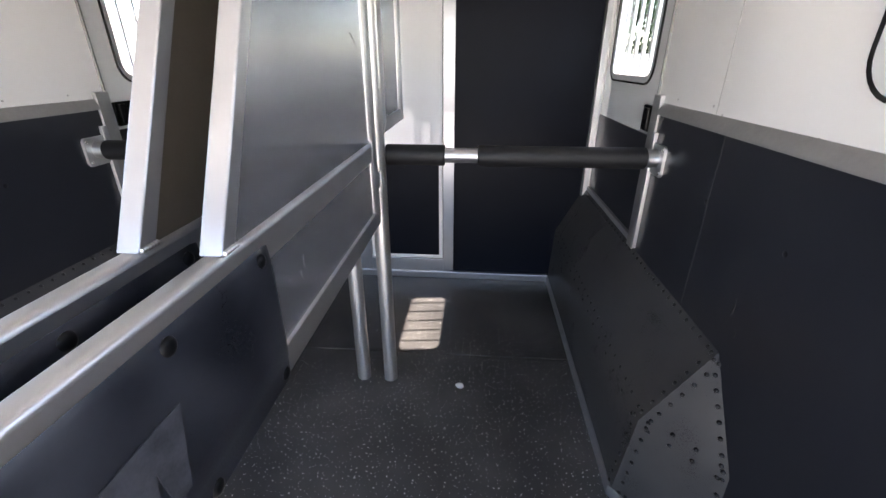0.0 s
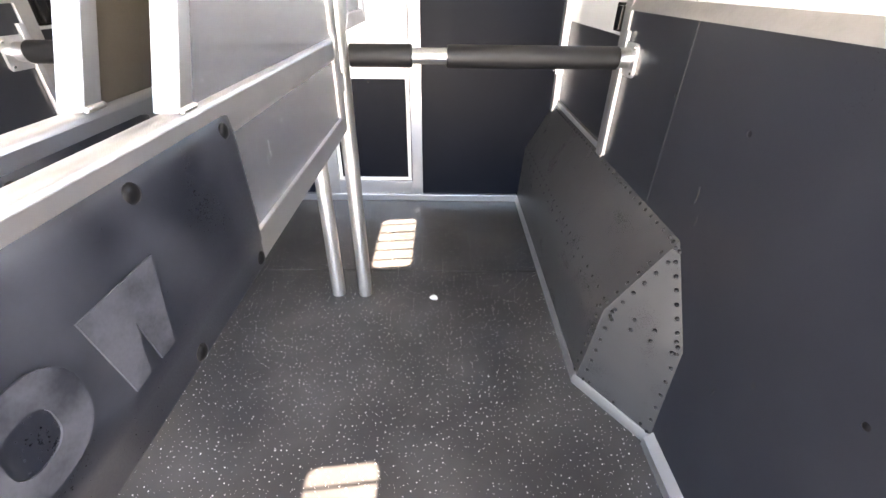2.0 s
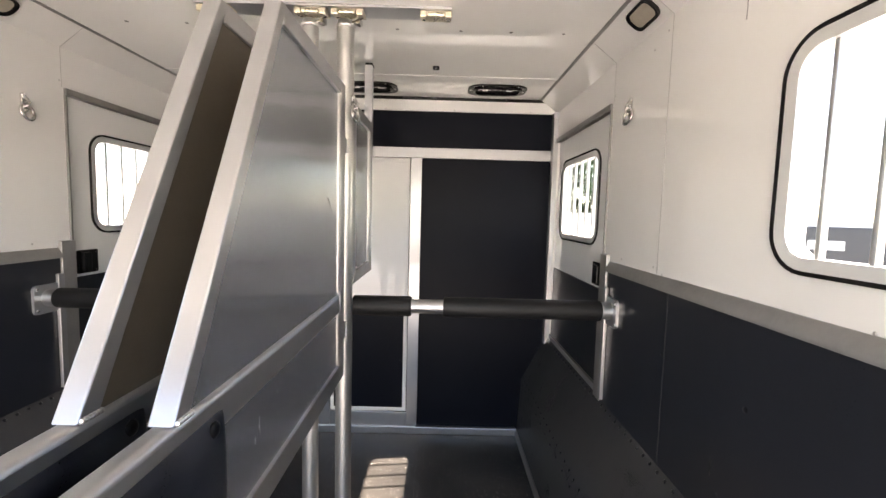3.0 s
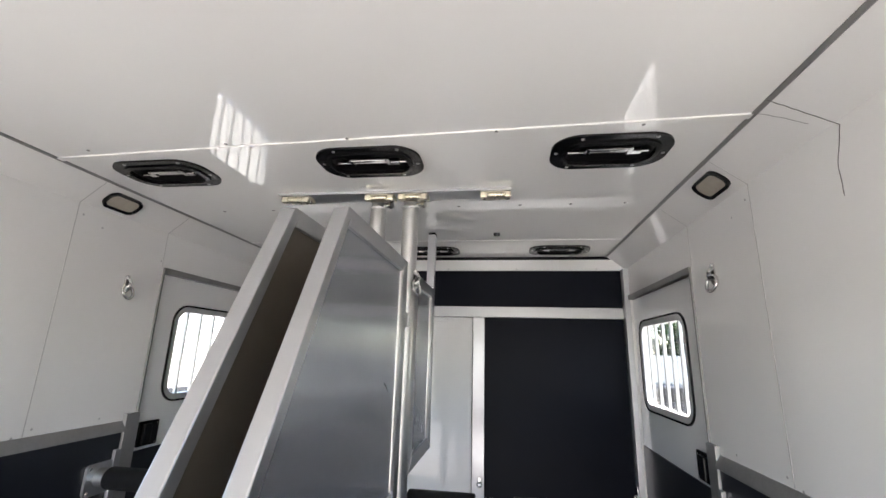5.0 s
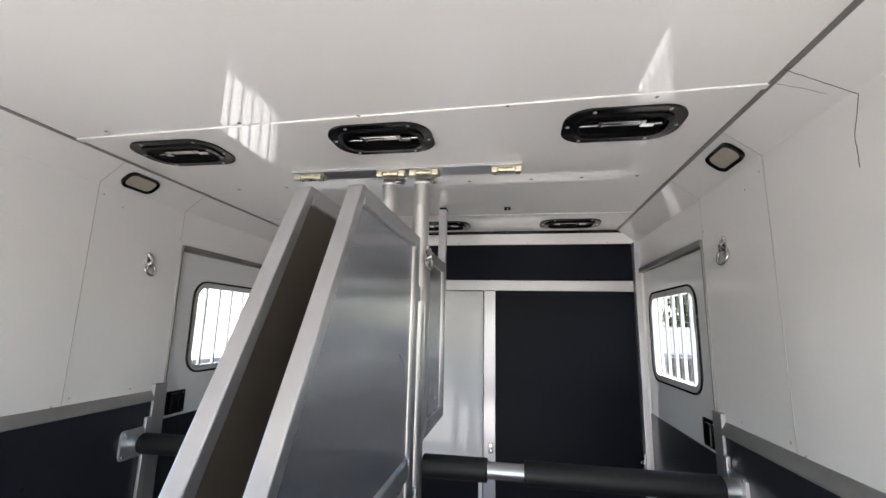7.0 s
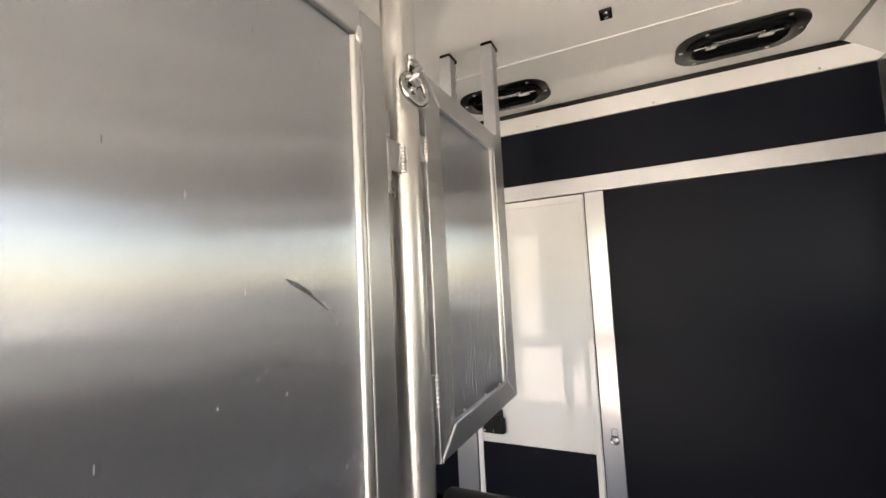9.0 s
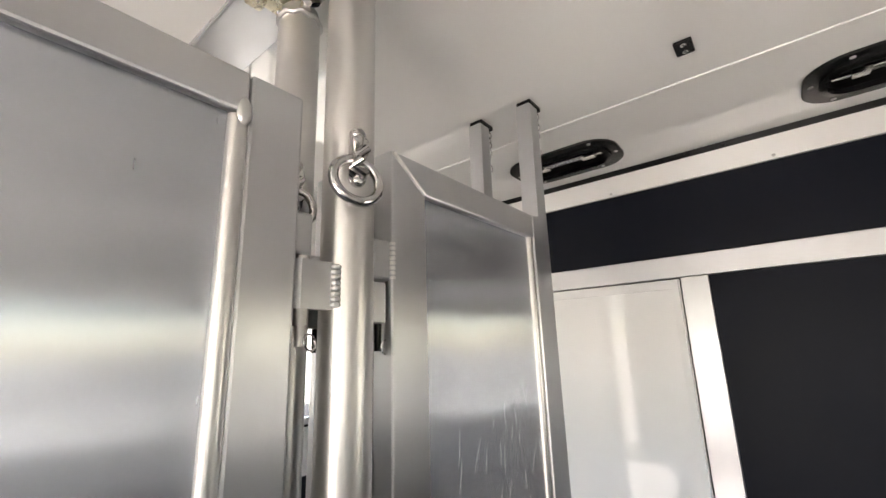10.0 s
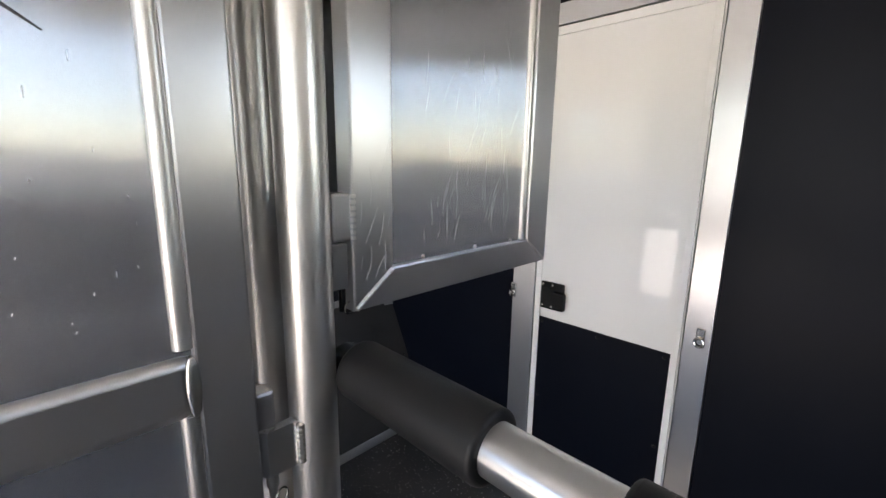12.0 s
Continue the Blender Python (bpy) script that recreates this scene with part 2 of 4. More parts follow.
def floor_material():
    m = material("speckled_rubber_mat", (0.0175, 0.0172, 0.0178), 0.42, spots=0.7, spot_scale=2.6, second=(0.078, 0.074, 0.069), grain=0.2, grain_scale=420, rough_var=0.1, bump=0.0003, spec=0.5)
    nt = m.node_tree
    b = nt.nodes["Principled BSDF"]
    co = nt.nodes.new("ShaderNodeTexCoord")
    vo = nt.nodes.new("ShaderNodeTexVoronoi")
    vo.voronoi_dimensions = "2D"
    vo.inputs["Scale"].default_value = 48
    nt.links.new(co.outputs["Object"], vo.inputs["Vector"])
    sep = nt.nodes.new("ShaderNodeSeparateColor")
    nt.links.new(vo.outputs["Color"], sep.inputs[0])
    size = nt.nodes.new("ShaderNodeMapRange")
    size.inputs[1].default_value, size.inputs[2].default_value, size.inputs[3].default_value, size.inputs[4].default_value = 0.60, 1.0, 0.035, 0.11
    nt.links.new(sep.outputs[0], size.inputs[0])
    less = nt.nodes.new("ShaderNodeMath")
    less.operation = "LESS_THAN"
    nt.links.new(vo.outputs["Distance"], less.inputs[0])
    nt.links.new(size.outputs[0], less.inputs[1])
    mix = nt.nodes.new("ShaderNodeMix")
    mix.data_type = "RGBA"
    mix.inputs[7].default_value = (0.85, 0.84, 0.80, 1)
    old = b.inputs["Base Color"].links[0].from_socket
    nt.links.new(old, mix.inputs[6])
    nt.links.new(less.outputs[0], mix.inputs[0])
    nt.links.new(mix.outputs[2], b.inputs["Base Color"])
    return m


mat_floor = floor_material()


def glass_material():
    m = bpy.data.materials.new("window_glass")
    m.use_nodes = True
    nt = m.node_tree
    nt.nodes.remove(nt.nodes["Principled BSDF"])
    tr, gl, mx = nt.nodes.new("ShaderNodeBsdfTransparent"), nt.nodes.new("ShaderNodeBsdfGlossy"), nt.nodes.new("ShaderNodeMixShader")
    fr = nt.nodes.new("ShaderNodeLayerWeight")
    fr.inputs[0].default_value = 0.5
    pw = nt.nodes.new("ShaderNodeMath")
    pw.operation = "POWER"
    pw.inputs[1].default_value = 5.0
    nt.links.new(fr.outputs["Facing"], pw.inputs[0])
    tr.inputs[0].default_value = (0.86, 0.88, 0.88, 1)
    gl.inputs["Roughness"].default_value = 0.02
    nt.links.new(pw.outputs[0], mx.inputs[0])
    nt.links.new(tr.outputs[0], mx.inputs[1])
    nt.links.new(gl.outputs[0], mx.inputs[2])
    nt.links.new(mx.outputs[0], nt.nodes["Material Output"].inputs[0])
    return m


window_metal = material("pale_anodised_liner", (0.74, 0.74, 0.73), 0.3, metal=0.45, spots=0.2, spot_scale=12)
glass = glass_material()


def brushed_sheet():
    m = bpy.data.materials.new("brushed_aluminium_sheet")
    m.use_nodes = True
    nt = m.node_tree
    b = nt.nodes["Principled BSDF"]
    b.inputs["Anisotropic"].default_value = 0.95
    tan = nt.nodes.new("ShaderNodeTangent")
    tan.direction_type, tan.uv_map = "UV_MAP", "sheet"
    nt.links.new(tan.outputs[0], b.inputs["Tangent"])
    co = nt.nodes.new("ShaderNodeTexCoord")
    mp = nt.nodes.new("ShaderNodeMapping")
    mp.inputs["Scale"].default_value = (1, 30, 1)
    nt.links.new(co.outputs["Object"], mp.inputs["Vector"])
    fine = nt.nodes.new("ShaderNodeTexNoise")
    fine.inputs["Scale"].default_value, fine.inputs["Detail"].default_value = 10, 4
    nt.links.new(mp.outputs["Vector"], fine.inputs["Vector"])
    # sparse scratches
    ms = nt.nodes.new("ShaderNodeMapping")
    ms.inputs["Rotation"].default_value, ms.inputs["Scale"].default_value = (0.35, 0, 0), (1, 12, 1.6)
    nt.links.new(co.outputs["Object"], ms.inputs["Vector"])
    sc = nt.nodes.new("ShaderNodeTexVoronoi")
    sc.inputs["Scale"].default_value = 9
    nt.links.new(ms.outputs["Vector"], sc.inputs["Vector"])
    cut = nt.nodes.new("ShaderNodeMapRange")
    cut.inputs[1].default_value, cut.inputs[2].default_value, cut.inputs[3].default_value, cut.inputs[4].default_value = 0.02, 0.085, 1.0, 0.0
    nt.links.new(sc.outputs["Distance"], cut.inputs[0])
    pick = nt.nodes.new("ShaderNodeSeparateColor")
    nt.links.new(sc.outputs["Color"], pick.inputs[0])
    few = nt.nodes.new("ShaderNodeMath")
    few.operation = "GREATER_THAN"
    few.inputs[1].default_value = 0.72
    nt.links.new(pick.outputs[1], few.inputs[0])
    mark = nt.nodes.new("ShaderNodeMath")
    mark.operation = "MULTIPLY"
    nt.links.new(few.outputs[0], mark.inputs[0])
    nt.links.new(cut.outputs[0], mark.inputs[1])
    met = nt.nodes.new("ShaderNodeMath")
    met.operation = "MULTIPLY_ADD"
    met.inputs[1].default_value, met.inputs[2].default_value = -0.30, 0.91
    nt.links.new(mark.outputs[0], met.inputs[0])
    ro = nt.nodes.new("ShaderNodeMapRange")
    ro.inputs[1].default_value, ro.inputs[2].default_value, ro.inputs[3].default_value, ro.inputs[4].default_value = 0.2, 0.8, 0.165, 0.215
    nt.links.new(fine.outputs["Fac"], ro.inputs[0])
    mx = nt.nodes.new("ShaderNodeMath")
    mx.operation = "MULTIPLY_ADD"
    mx.inputs[1].default_value = 0.25
    nt.links.new(mark.outputs[0], mx.inputs[0])
    nt.links.new(ro.outputs[0], mx.inputs[2])
    nt.links.new(mx.outputs[0], b.inputs["Roughness"])
    col = nt.nodes.new("ShaderNodeMix")
    col.data_type = "RGBA"
    col.inputs[6].default_value, col.inputs[7].default_value = (0.51, 0.533, 0.572, 1), (0.465, 0.487, 0.525, 1)
    nt.links.new(fine.outputs["Fac"], col.inputs[0])
    pm = nt.nodes.new("ShaderNodeMapping")
    pm.inputs["Scale"].default_value = (1, 1, 2.4)
    nt.links.new(co.outputs["Object"], pm.inputs["Vector"])
    pit = nt.nodes.new("ShaderNodeTexVoronoi")
    pit.inputs["Scale"].default_value = 60
    nt.links.new(pm.outputs["Vector"], pit.inputs["Vector"])
    sep = nt.nodes.new("ShaderNodeSeparateColor")
    nt.links.new(pit.outputs["Color"], sep.inputs[0])
    size = nt.nodes.new("ShaderNodeMapRange")
    size.inputs[1].default_value, size.inputs[2].default_value, size.inputs[3].default_value, size.inputs[4].default_value = 0.74, 1.0, 0.0, 0.32
    nt.links.new(sep.outputs[0], size.inputs[0])
    less = nt.nodes.new("ShaderNodeMath")
    less.operation = "LESS_THAN"
    nt.links.new(pit.outputs["Distance"], less.inputs[0])
    nt.links.new(size.outputs[0], less.inputs[1])
    soft = nt.nodes.new("ShaderNodeMath")
    soft.operation = "MULTIPLY"
    soft.inputs[1].default_value = 0.5
    nt.links.new(less.outputs[0], soft.inputs[0])
    dull = nt.nodes.new("ShaderNodeMath")
    dull.operation = "MULTIPLY_ADD"
    dull.inputs[1].default_value = -0.22
    nt.links.new(less.outputs[0], dull.inputs[0])
    nt.links.new(met.outputs[0], dull.inputs[2])
    nt.links.new(dull.outputs[0], b.inputs["Metallic"])
    pc = nt.nodes.new("ShaderNodeMix")
    pc.data_type = "RGBA"
    pc.inputs[7].default_value = (0.44, 0.44, 0.44, 1)
    nt.links.new(soft.outputs[0], pc.inputs[0])
    nt.links.new(col.outputs[2], pc.inputs[6])
    nt.links.new(pc.outputs[2], b.inputs["Base Color"])
    # upright grain far finer than can be seen, and a slow waviness of the sheet
    geo = nt.nodes.new("ShaderNodeNewGeometry")
    wn = nt.nodes.new("ShaderNodeTexWhiteNoise")
    big = nt.nodes.new("ShaderNodeVectorMath")
    big.operation = "SCALE"
    big.inputs["Scale"].default_value = 3000
    nt.links.new(co.outputs["Object"], big.inputs[0])
    nt.links.new(big.outputs[0], wn.inputs["Vector"])
    ty = nt.nodes.new("ShaderNodeMapRange")
    ty.inputs[3].default_value, ty.inputs[4].default_value = -0.5, 0.5
    nt.links.new(wn.outputs["Value"], ty.inputs[0])
    wave = nt.nodes.new("ShaderNodeTexNoise")
    wave.inputs["Scale"].default_value, wave.inputs["Detail"].default_value = 5, 2
    nt.links.new(co.outputs["Object"], wave.inputs["Vector"])
    tz = nt.nodes.new("ShaderNodeMapRange")
    tz.inputs[3].default_value, tz.inputs[4].default_value = -0.02, 0.02
    nt.links.new(wave.outputs["Fac"], tz.inputs[0])
    tilt = nt.nodes.new("ShaderNodeCombineXYZ")
    nt.links.new(ty.outputs[0], tilt.inputs[1])
    nt.links.new(tz.outputs[0], tilt.inputs[2])
    plus, unit = nt.nodes.new("ShaderNodeVectorMath"), nt.nodes.new("ShaderNodeVectorMath")
    plus.operation, unit.operation = "ADD", "NORMALIZE"
    nt.links.new(geo.outputs["Normal"], plus.inputs[0])
    nt.links.new(tilt.outputs[0], plus.inputs[1])
    nt.links.new(plus.outputs[0], unit.inputs[0])
    nt.links.new(unit.outputs[0], b.inputs["Normal"])
    # a dull oxide film over part of the polish
    film_coat = nt.nodes.new("ShaderNodeBsdfPrincipled")
    film_coat.inputs["Metallic"].default_value, film_coat.inputs["Roughness"].default_value = 0.85, 0.52
    nt.links.new(pc.outputs[2], film_coat.inputs["Base Color"])
    blend = nt.nodes.new("ShaderNodeMixShader")
    blend.inputs[0].default_value = 0.14
    nt.links.new(b.outputs[0], blend.inputs[1])
    nt.links.new(film_coat.outputs[0], blend.inputs[2])
    nt.links.new(blend.outputs[0], nt.nodes["Material Output"].inputs[0])
    return m


brushed = brushed_sheet()


def sheet(name, bm, parent, label):
    uv = bm.loops.layers.uv.new("sheet")
    for f in bm.faces:
        for lp in f.loops:
            lp[uv].uv = (lp.vert.co.y, lp.vert.co.z)
    return part(name, bm, brushed, parent, label)

gravel = material("pale_gravel", (0.44, 0.43, 0.405), 0.9, spots=0.5, spot_scale=0.4, second=(0.40, 0.385, 0.355), grain=0.4, grain_scale=60, bump=0.003)
leaf = material("leaf_green", (0.035, 0.072, 0.022), 0.6, spots=0.6, spot_scale=1.5, second=(0.018, 0.038, 0.014), spec=0.25)
bark = material("bark", (0.12, 0.09, 0.07), 0.9, spots=0.5, spot_scale=6, bump=0.004)
white_wall = material("white_rendered_wall", (0.55, 0.54, 0.52), 0.8, spots=0.3, spot_scale=1, grain=0.2, grain_scale=40)
car_paint = material("dark_car_paint", (0.02, 0.022, 0.03), 0.2, coat=0.3, spots=0.1)
dark_glass = material("tinted_car_glass", (0.01, 0.011, 0.013), 0.05)
tyre_rubber = material("tyre_rubber", (0.02, 0.02, 0.02), 0.8, grain=0.3)
dark_paint = material("dark_grey_paint", (0.03, 0.032, 0.038), 0.35, spots=0.2)

# ---------- plan ----------
XR, XL, XC = 0.776, -1.640, -0.432
YF, YB = 2.735, -0.90
ZC, ZW = 2.29, 2.203
LEDGE = 1.295
WIN_F = (1.97, 2.54, 1.425, 1.835)
WIN_R = (0.18, 0.805, 1.455, 1.885)
DOOR = (1.81, 2.672, 0.72, 2.005)


def mirror_x(x):
    return 2 * XC - x


# ---------- floor ----------
floor = tagged(part("floor", boxed(XL - 0.05, XR + 0.05, YB, YF + 0.06, -0.08, -0.012), black_rubber), "black trailer floor under rubber mats", "floor", kind="structure")
for y0, y1 in ((YB, 0.538), (0.542, 1.806), (1.812, YF)):
    part("rubber_mat", boxed(XL, XR, y0, y1, -0.012, 0.0, 0.002, 1), mat_floor, floor, "black rubber mat with pale specks")


# ---------- side walls ----------
def side_wall(side):
    s = 1 if side == "right" else -1

    def X(x):
        return x if s > 0 else mirror_x(x)

    def xb(a, b, y0, y1, z0, z1, bev=0.0):
        a, b = sorted((X(a), X(b)))
        return boxed(a, b, y0, y1, z0, z1, bev)
    bm = bmesh.new()
    a, b = sorted((X(XR), X(XR + 0.05)))
    # the rear stretch with its window, then the strips round the escape door
    walls_round_hole(bm, a, b, YB, DOOR[0], 0.0, ZW + 0.12, *WIN_R)
    box(bm, a, b, DOOR[0], DOOR[1], DOOR[3], ZW + 0.12)
    box(bm, a, b, DOOR[0], DOOR[1], 0.0, DOOR[2])
    box(bm, a, b, DOOR[1], YF + 0.05, 0.0, ZW + 0.12)
    wall = tagged(part("wall_" + side, bm, white_panel), "glossy white wall panel above a black kick lining", "wall", kind="structure")
    part("kick_lining", xb(XR - 0.008, XR + 0.001, YB, 1.735, 0.0, LEDGE, 0.001), black_board, wall, "matt black kick lining with screw holes")
    # sloping cap on the lining
    loop = [(X(XR), LEDGE - 0.002), (X(XR - 0.022), LEDGE - 0.002), (X(XR - 0.022), LEDGE + 0.008), (X(XR - 0.003), LEDGE + 0.042), (X(XR), LEDGE + 0.042)]
    part("ledge_trim", prismed(loop, "y", YB, 1.735), aluminium_dull, wall, "dull grey aluminium ledge")
    part("door_post", xb(XR - 0.016, XR + 0.03, 1.737, 1.809, 0.70, 1.365, 0.003), aluminium_dull, wall, "grey aluminium door post")
    part("post_flange", xb(XR - 0.024, XR - 0.009, 1.706, 1.736, 0.72, 1.225, 0.002), aluminium, wall)
    part("door_head_trim", xb(XR - 0.012, XR + 0.02, 1.80, 2.673, DOOR[3], DOOR[3] + 0.028, 0.002), grey_trim, wall, "grey door head trim")
    part("door_side_trim", xb(XR - 0.008, XR + 0.02, 1.798, 1.809, 1.366, DOOR[3], 0.002), grey_trim, wall)
    part("door_sill", xb(XR - 0.006, XR + 0.03, 1.811, 2.671, DOOR[2] - 0.03, DOOR[2] + 0.02, 0.003), aluminium, wall)
    part("corner_post", xb(XR - 0.03, XR + 0.03, 2.674, YF, 0.6, 2.2, 0.003), aluminium, wall, "bright aluminium corner post")
    bm = bmesh.new()
    a, b = sorted((X(XR - 0.036), X(XR - 0.029)))
    box(bm, a, b, 2.690, 2.716, 0.895, 0.965, 0.003)
    torus(bm, (X(XR - 0.042), 2.703, 0.915), 0.014, 0.004, (1, 0.2, 0), 16, 8)
    part("tie_eye", bm, chrome, wall, "small chrome tie eye")
    # rear window
    y0, y1, z0, z1 = WIN_R
    window(wall, X, s, y0, y1, z0, z1, XR, 0.11)
    for y, z in ((0.315, 0.733), (0.31, 0.394), (0.868, 1.076), (1.25, 1.082), (-0.25, 0.733), (-0.25, 0.394), (-0.25, 1.076), (0.31, 1.076)):
        bm = bmesh.new()
        dome(bm, (X(XR - 0.008), y, z), 0.0085, (-s, 0, 0), 0.2, 10)
        part("screw", bm, rivet_black, wall)
    for y, z in ((0.9, 1.335), (1.3, 1.34), (1.62, 1.36), (0.6, 1.34), (1.45, 2.13), (1.36, 2.16), (1.36, 1.36), (1.78, 2.06)):
        bm = bmesh.new()
        dome(bm, (X(XR), y, z), 0.0045, (-s, 0, 0), 0.5, 8)
        part("rivet", bm, aluminium_dull, wall)
    if s > 0:
        part("lining_joint", xb(XR - 0.0092, XR - 0.0075, 1.2365, 1.238, 0.60, LEDGE - 0.004), scuff_grey, wall)
    for y, z, w, h in ((0.975, 0.865, 0.006, 0.05), (0.94, 0.80, 0.004, 0.03), (0.53, 0.58, 0.008, 0.025), (0.62, 0.45, 0.004, 0.03)):
        loop = [(y - w, z), (y, z - h / 2), (y + w * 0.6, z - h * 0.1), (y + w * 0.3, z + h / 2), (y - w * 0.4, z + h * 0.3)]
        part("scuff", prismed(loop, "x", X(XR - 0.0088), X(XR - 0.0078)), scuff_grey, wall)
    part("panel_joint", xb(XR - 0.0012, XR + 0.001, 1.3325, 1.3355, LEDGE + 0.045, ZW), joint_grey, wall)
    for y in (1.334, 1.79):
        loop = [(X(0.6665), ZC - 0.0018), (X(XR - 0.0005), ZW - 0.0016), (X(XR + 0.004), ZW + 0.004), (X(0.670), ZC + 0.004)]
        part("cove_joint", prismed(loop, "y", y - 0.0011, y + 0.0011), joint_grey, wall)
    part("panel_joint", xb(XR - 0.0010, XR + 0.001, 1.7890, 1.7912, DOOR[3] + 0.03, ZW - 0.002), joint_grey, wall)
    return wall


def window(owner, X, s, y0, y1, z0, z1, x, step):
    n = 7
    inner = rounded(y0, y1, z0, z1, 0.055, n)
    outer = rounded(y0 - 0.036, y1 + 0.036, z0 - 0.036, z1 + 0.036, 0.091, n)
    mid = rounded(y0 - 0.027, y1 + 0.027, z0 - 0.027, z1 + 0.027, 0.081, n)
    bm = bmesh.new()
    ring_frame(bm, outer, mid, "x", X(x + 0.004), X(x - 0.010), 0.003)
    win = part("window_frame", bm, black_plastic, owner, "black rounded window frame")
    bm = bmesh.new()
    ring_frame(bm, mid, inner, "x", X(x + 0.036), X(x - 0.0075), 0.003)
    part("window_liner", bm, window_metal, win, "bright aluminium window liner")
    bm = bmesh.new()
    prism(bm, rounded(y0 - 0.004, y1 + 0.004, z0 - 0.004, z1 + 0.004, 0.055, n), "x", X(x + 0.028), X(x + 0.032))
    pane = part("pane", bm, glass, win)
    pane.visible_shadow = False
    y = y1 - 0.07
    while y > y0 + 0.03:
        a, b = sorted((X(x + 0.006), X(x + 0.022)))
        part("window_bar", boxed(a, b, y - 0.006, y + 0.006, z0 - 0.004, z1 + 0.004, 0.003), aluminium, win)
        y -= step


wall_right = side_wall("right")
wall_left = side_wall("left")


def escape_door(name, s):
    def X(x):
        return x if s > 0 else mirror_x(x)
    x = XR + 0.014
    bm = bmesh.new()
    a, b = sorted((X(x), X(XR + 0.05)))
    walls_round_hole(bm, a, b, DOOR[0] + 0.003, DOOR[1] - 0.003, DOOR[2] + 0.022, DOOR[3] - 0.002, *WIN_F)
    door = tagged(part(name, bm, white_paint), "white escape door with a barred window and black kick panel", "door", kind="structure")
    window(door, X, s, *WIN_F, x, 0.105)
    a, b = sorted((X(x - 0.006), X(x + 0.001)))
    part("kick_panel", boxed(a, b, 1.82, 2.665, 0.742, 1.192, 0.001), black_board, door, "black kick panel")
    a, b = sorted((X(x - 0.012), X(x + 0.002)))
    latch = part("latch", boxed(a, b, 1.84, 1.955, 1.205, 1.315, 0.006), black_plastic, door, "black paddle latch")
    a, b = sorted((X(x - 0.028), X(x - 0.011)))
    part("paddle", boxed(a, b, 1.85, 1.90, 1.215, 1.305, 0.006), black_plastic, latch)
    for y, z in ((1.86, 1.30), (1.94, 1.30), (1.94, 1.215)):
        bm = bmesh.new()
        dome(bm, (X(x - 0.012), y, z), 0.005, (-s, 0, 0), 0.5, 8)
        part("screw", bm, chrome, latch)
    return door


escape_door("door_1", 1)
escape_door("door_2", -1)

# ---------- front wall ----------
# wall, panels and band all take the darkened copy of the lining board
wall_front = tagged(part("wall_front", boxed(XL - 0.05, XR + 0.05, YF + 0.004, YF + 0.07, -0.01, ZC + 0.03), shaded_board), "black lined front wall with aluminium framing", "wall", kind="structure")
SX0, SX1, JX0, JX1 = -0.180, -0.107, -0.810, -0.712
part("black_panel", boxed(SX1, XR - 0.002, YF - 0.002, YF + 0.006, 0.05, 1.892), shaded_board, wall_front)
part("black_panel", boxed(XL + 0.002, JX0, YF - 0.002, YF + 0.006, 0.05, 1.892), shaded_board, wall_front)
part("black_band", boxed(XL + 0.002, XR - 0.002, YF - 0.002, YF + 0.006, 1.961, 2.196), shaded_board, wall_front)
part("white_strip", boxed(XL + 0.002, XR - 0.002, YF - 0.012, YF + 0.006, 2.197, 2.268, 0.002), white_panel, wall_front, "white strip under the ceiling")
part("dark_gap", boxed(XL + 0.002, XR - 0.002, YF - 0.006, YF + 0.006, 2.268, 2.29), black_plastic, wall_front)
part("header", boxed(XL + 0.03, XR - 0.031, YF - 0.016, YF + 0.004, 1.893, 1.960, 0.002), aluminium, wall_front, "bright aluminium header")
part("stud", boxed(SX0, SX1, YF - 0.018, YF + 0.004, 0.051, 1.892, 0.002), aluminium, wall_front, "bright aluminium stud")
part("jamb", boxed(JX0, JX1, YF - 0.018, YF + 0.004, 0.051, 1.892, 0.002), aluminium, wall_front, "bright aluminium jamb")
part("threshold", boxed(JX1 + 0.001, SX0 - 0.001, YF - 0.016, YF + 0.004, 0.051, 0.148, 0.002), aluminium, wall_front)
part("base_trim", boxed(mirror_x(0.585), 0.585, YF - 0.032, YF + 0.004, 0.0, 0.05, 0.003), aluminium, wall_front, "aluminium base trim")
for x in (JX0 + 0.006, SX1 - 0.028):
    bm = bmesh.new()
    box(bm, x - 0.012, x + 0.012, YF - 0.024, YF - 0.017, 0.900, 0.960, 0.003)
    torus(bm, (x, YF - 0.030, 0.918), 0.013, 0.004, (0.2, 1, 0), 16, 8)
    part("tie_eye", bm, chrome, wall_front, "small chrome tie eye")
for x in (0.6, 0.1, -0.35, -0.9):
    bm = bmesh.new()
    dome(bm, (x, YF - 0.012, 2.207), 0.005, (0, -1, 0), 0.5, 8)
    part("screw", bm, aluminium_dull, wall_front)

DX0, DX1 = JX1 + 0.004, SX0 - 0.004
door_3 = tagged(part("door_3", boxed(DX0, DX1, YF - 0.010, YF + 0.003, 0.152, 1.890, 0.003), white_paint), "white walk-through door with a black kick plate", "door", kind="structure")
bm = bmesh.new()
ring_frame(bm, [(DX0 + 0.004, 0.16), (DX1 - 0.004, 0.16), (DX1 - 0.004, 1.884), (DX0 + 0.004, 1.884)],
           [(DX0 + 0.024, 0.18), (DX1 - 0.024, 0.18), (DX1 - 0.024, 1.860), (DX0 + 0.024, 1.860)], "y", YF - 0.009, YF - 0.019, 0.004)
part("edge_frame", bm, white_paint, door_3)
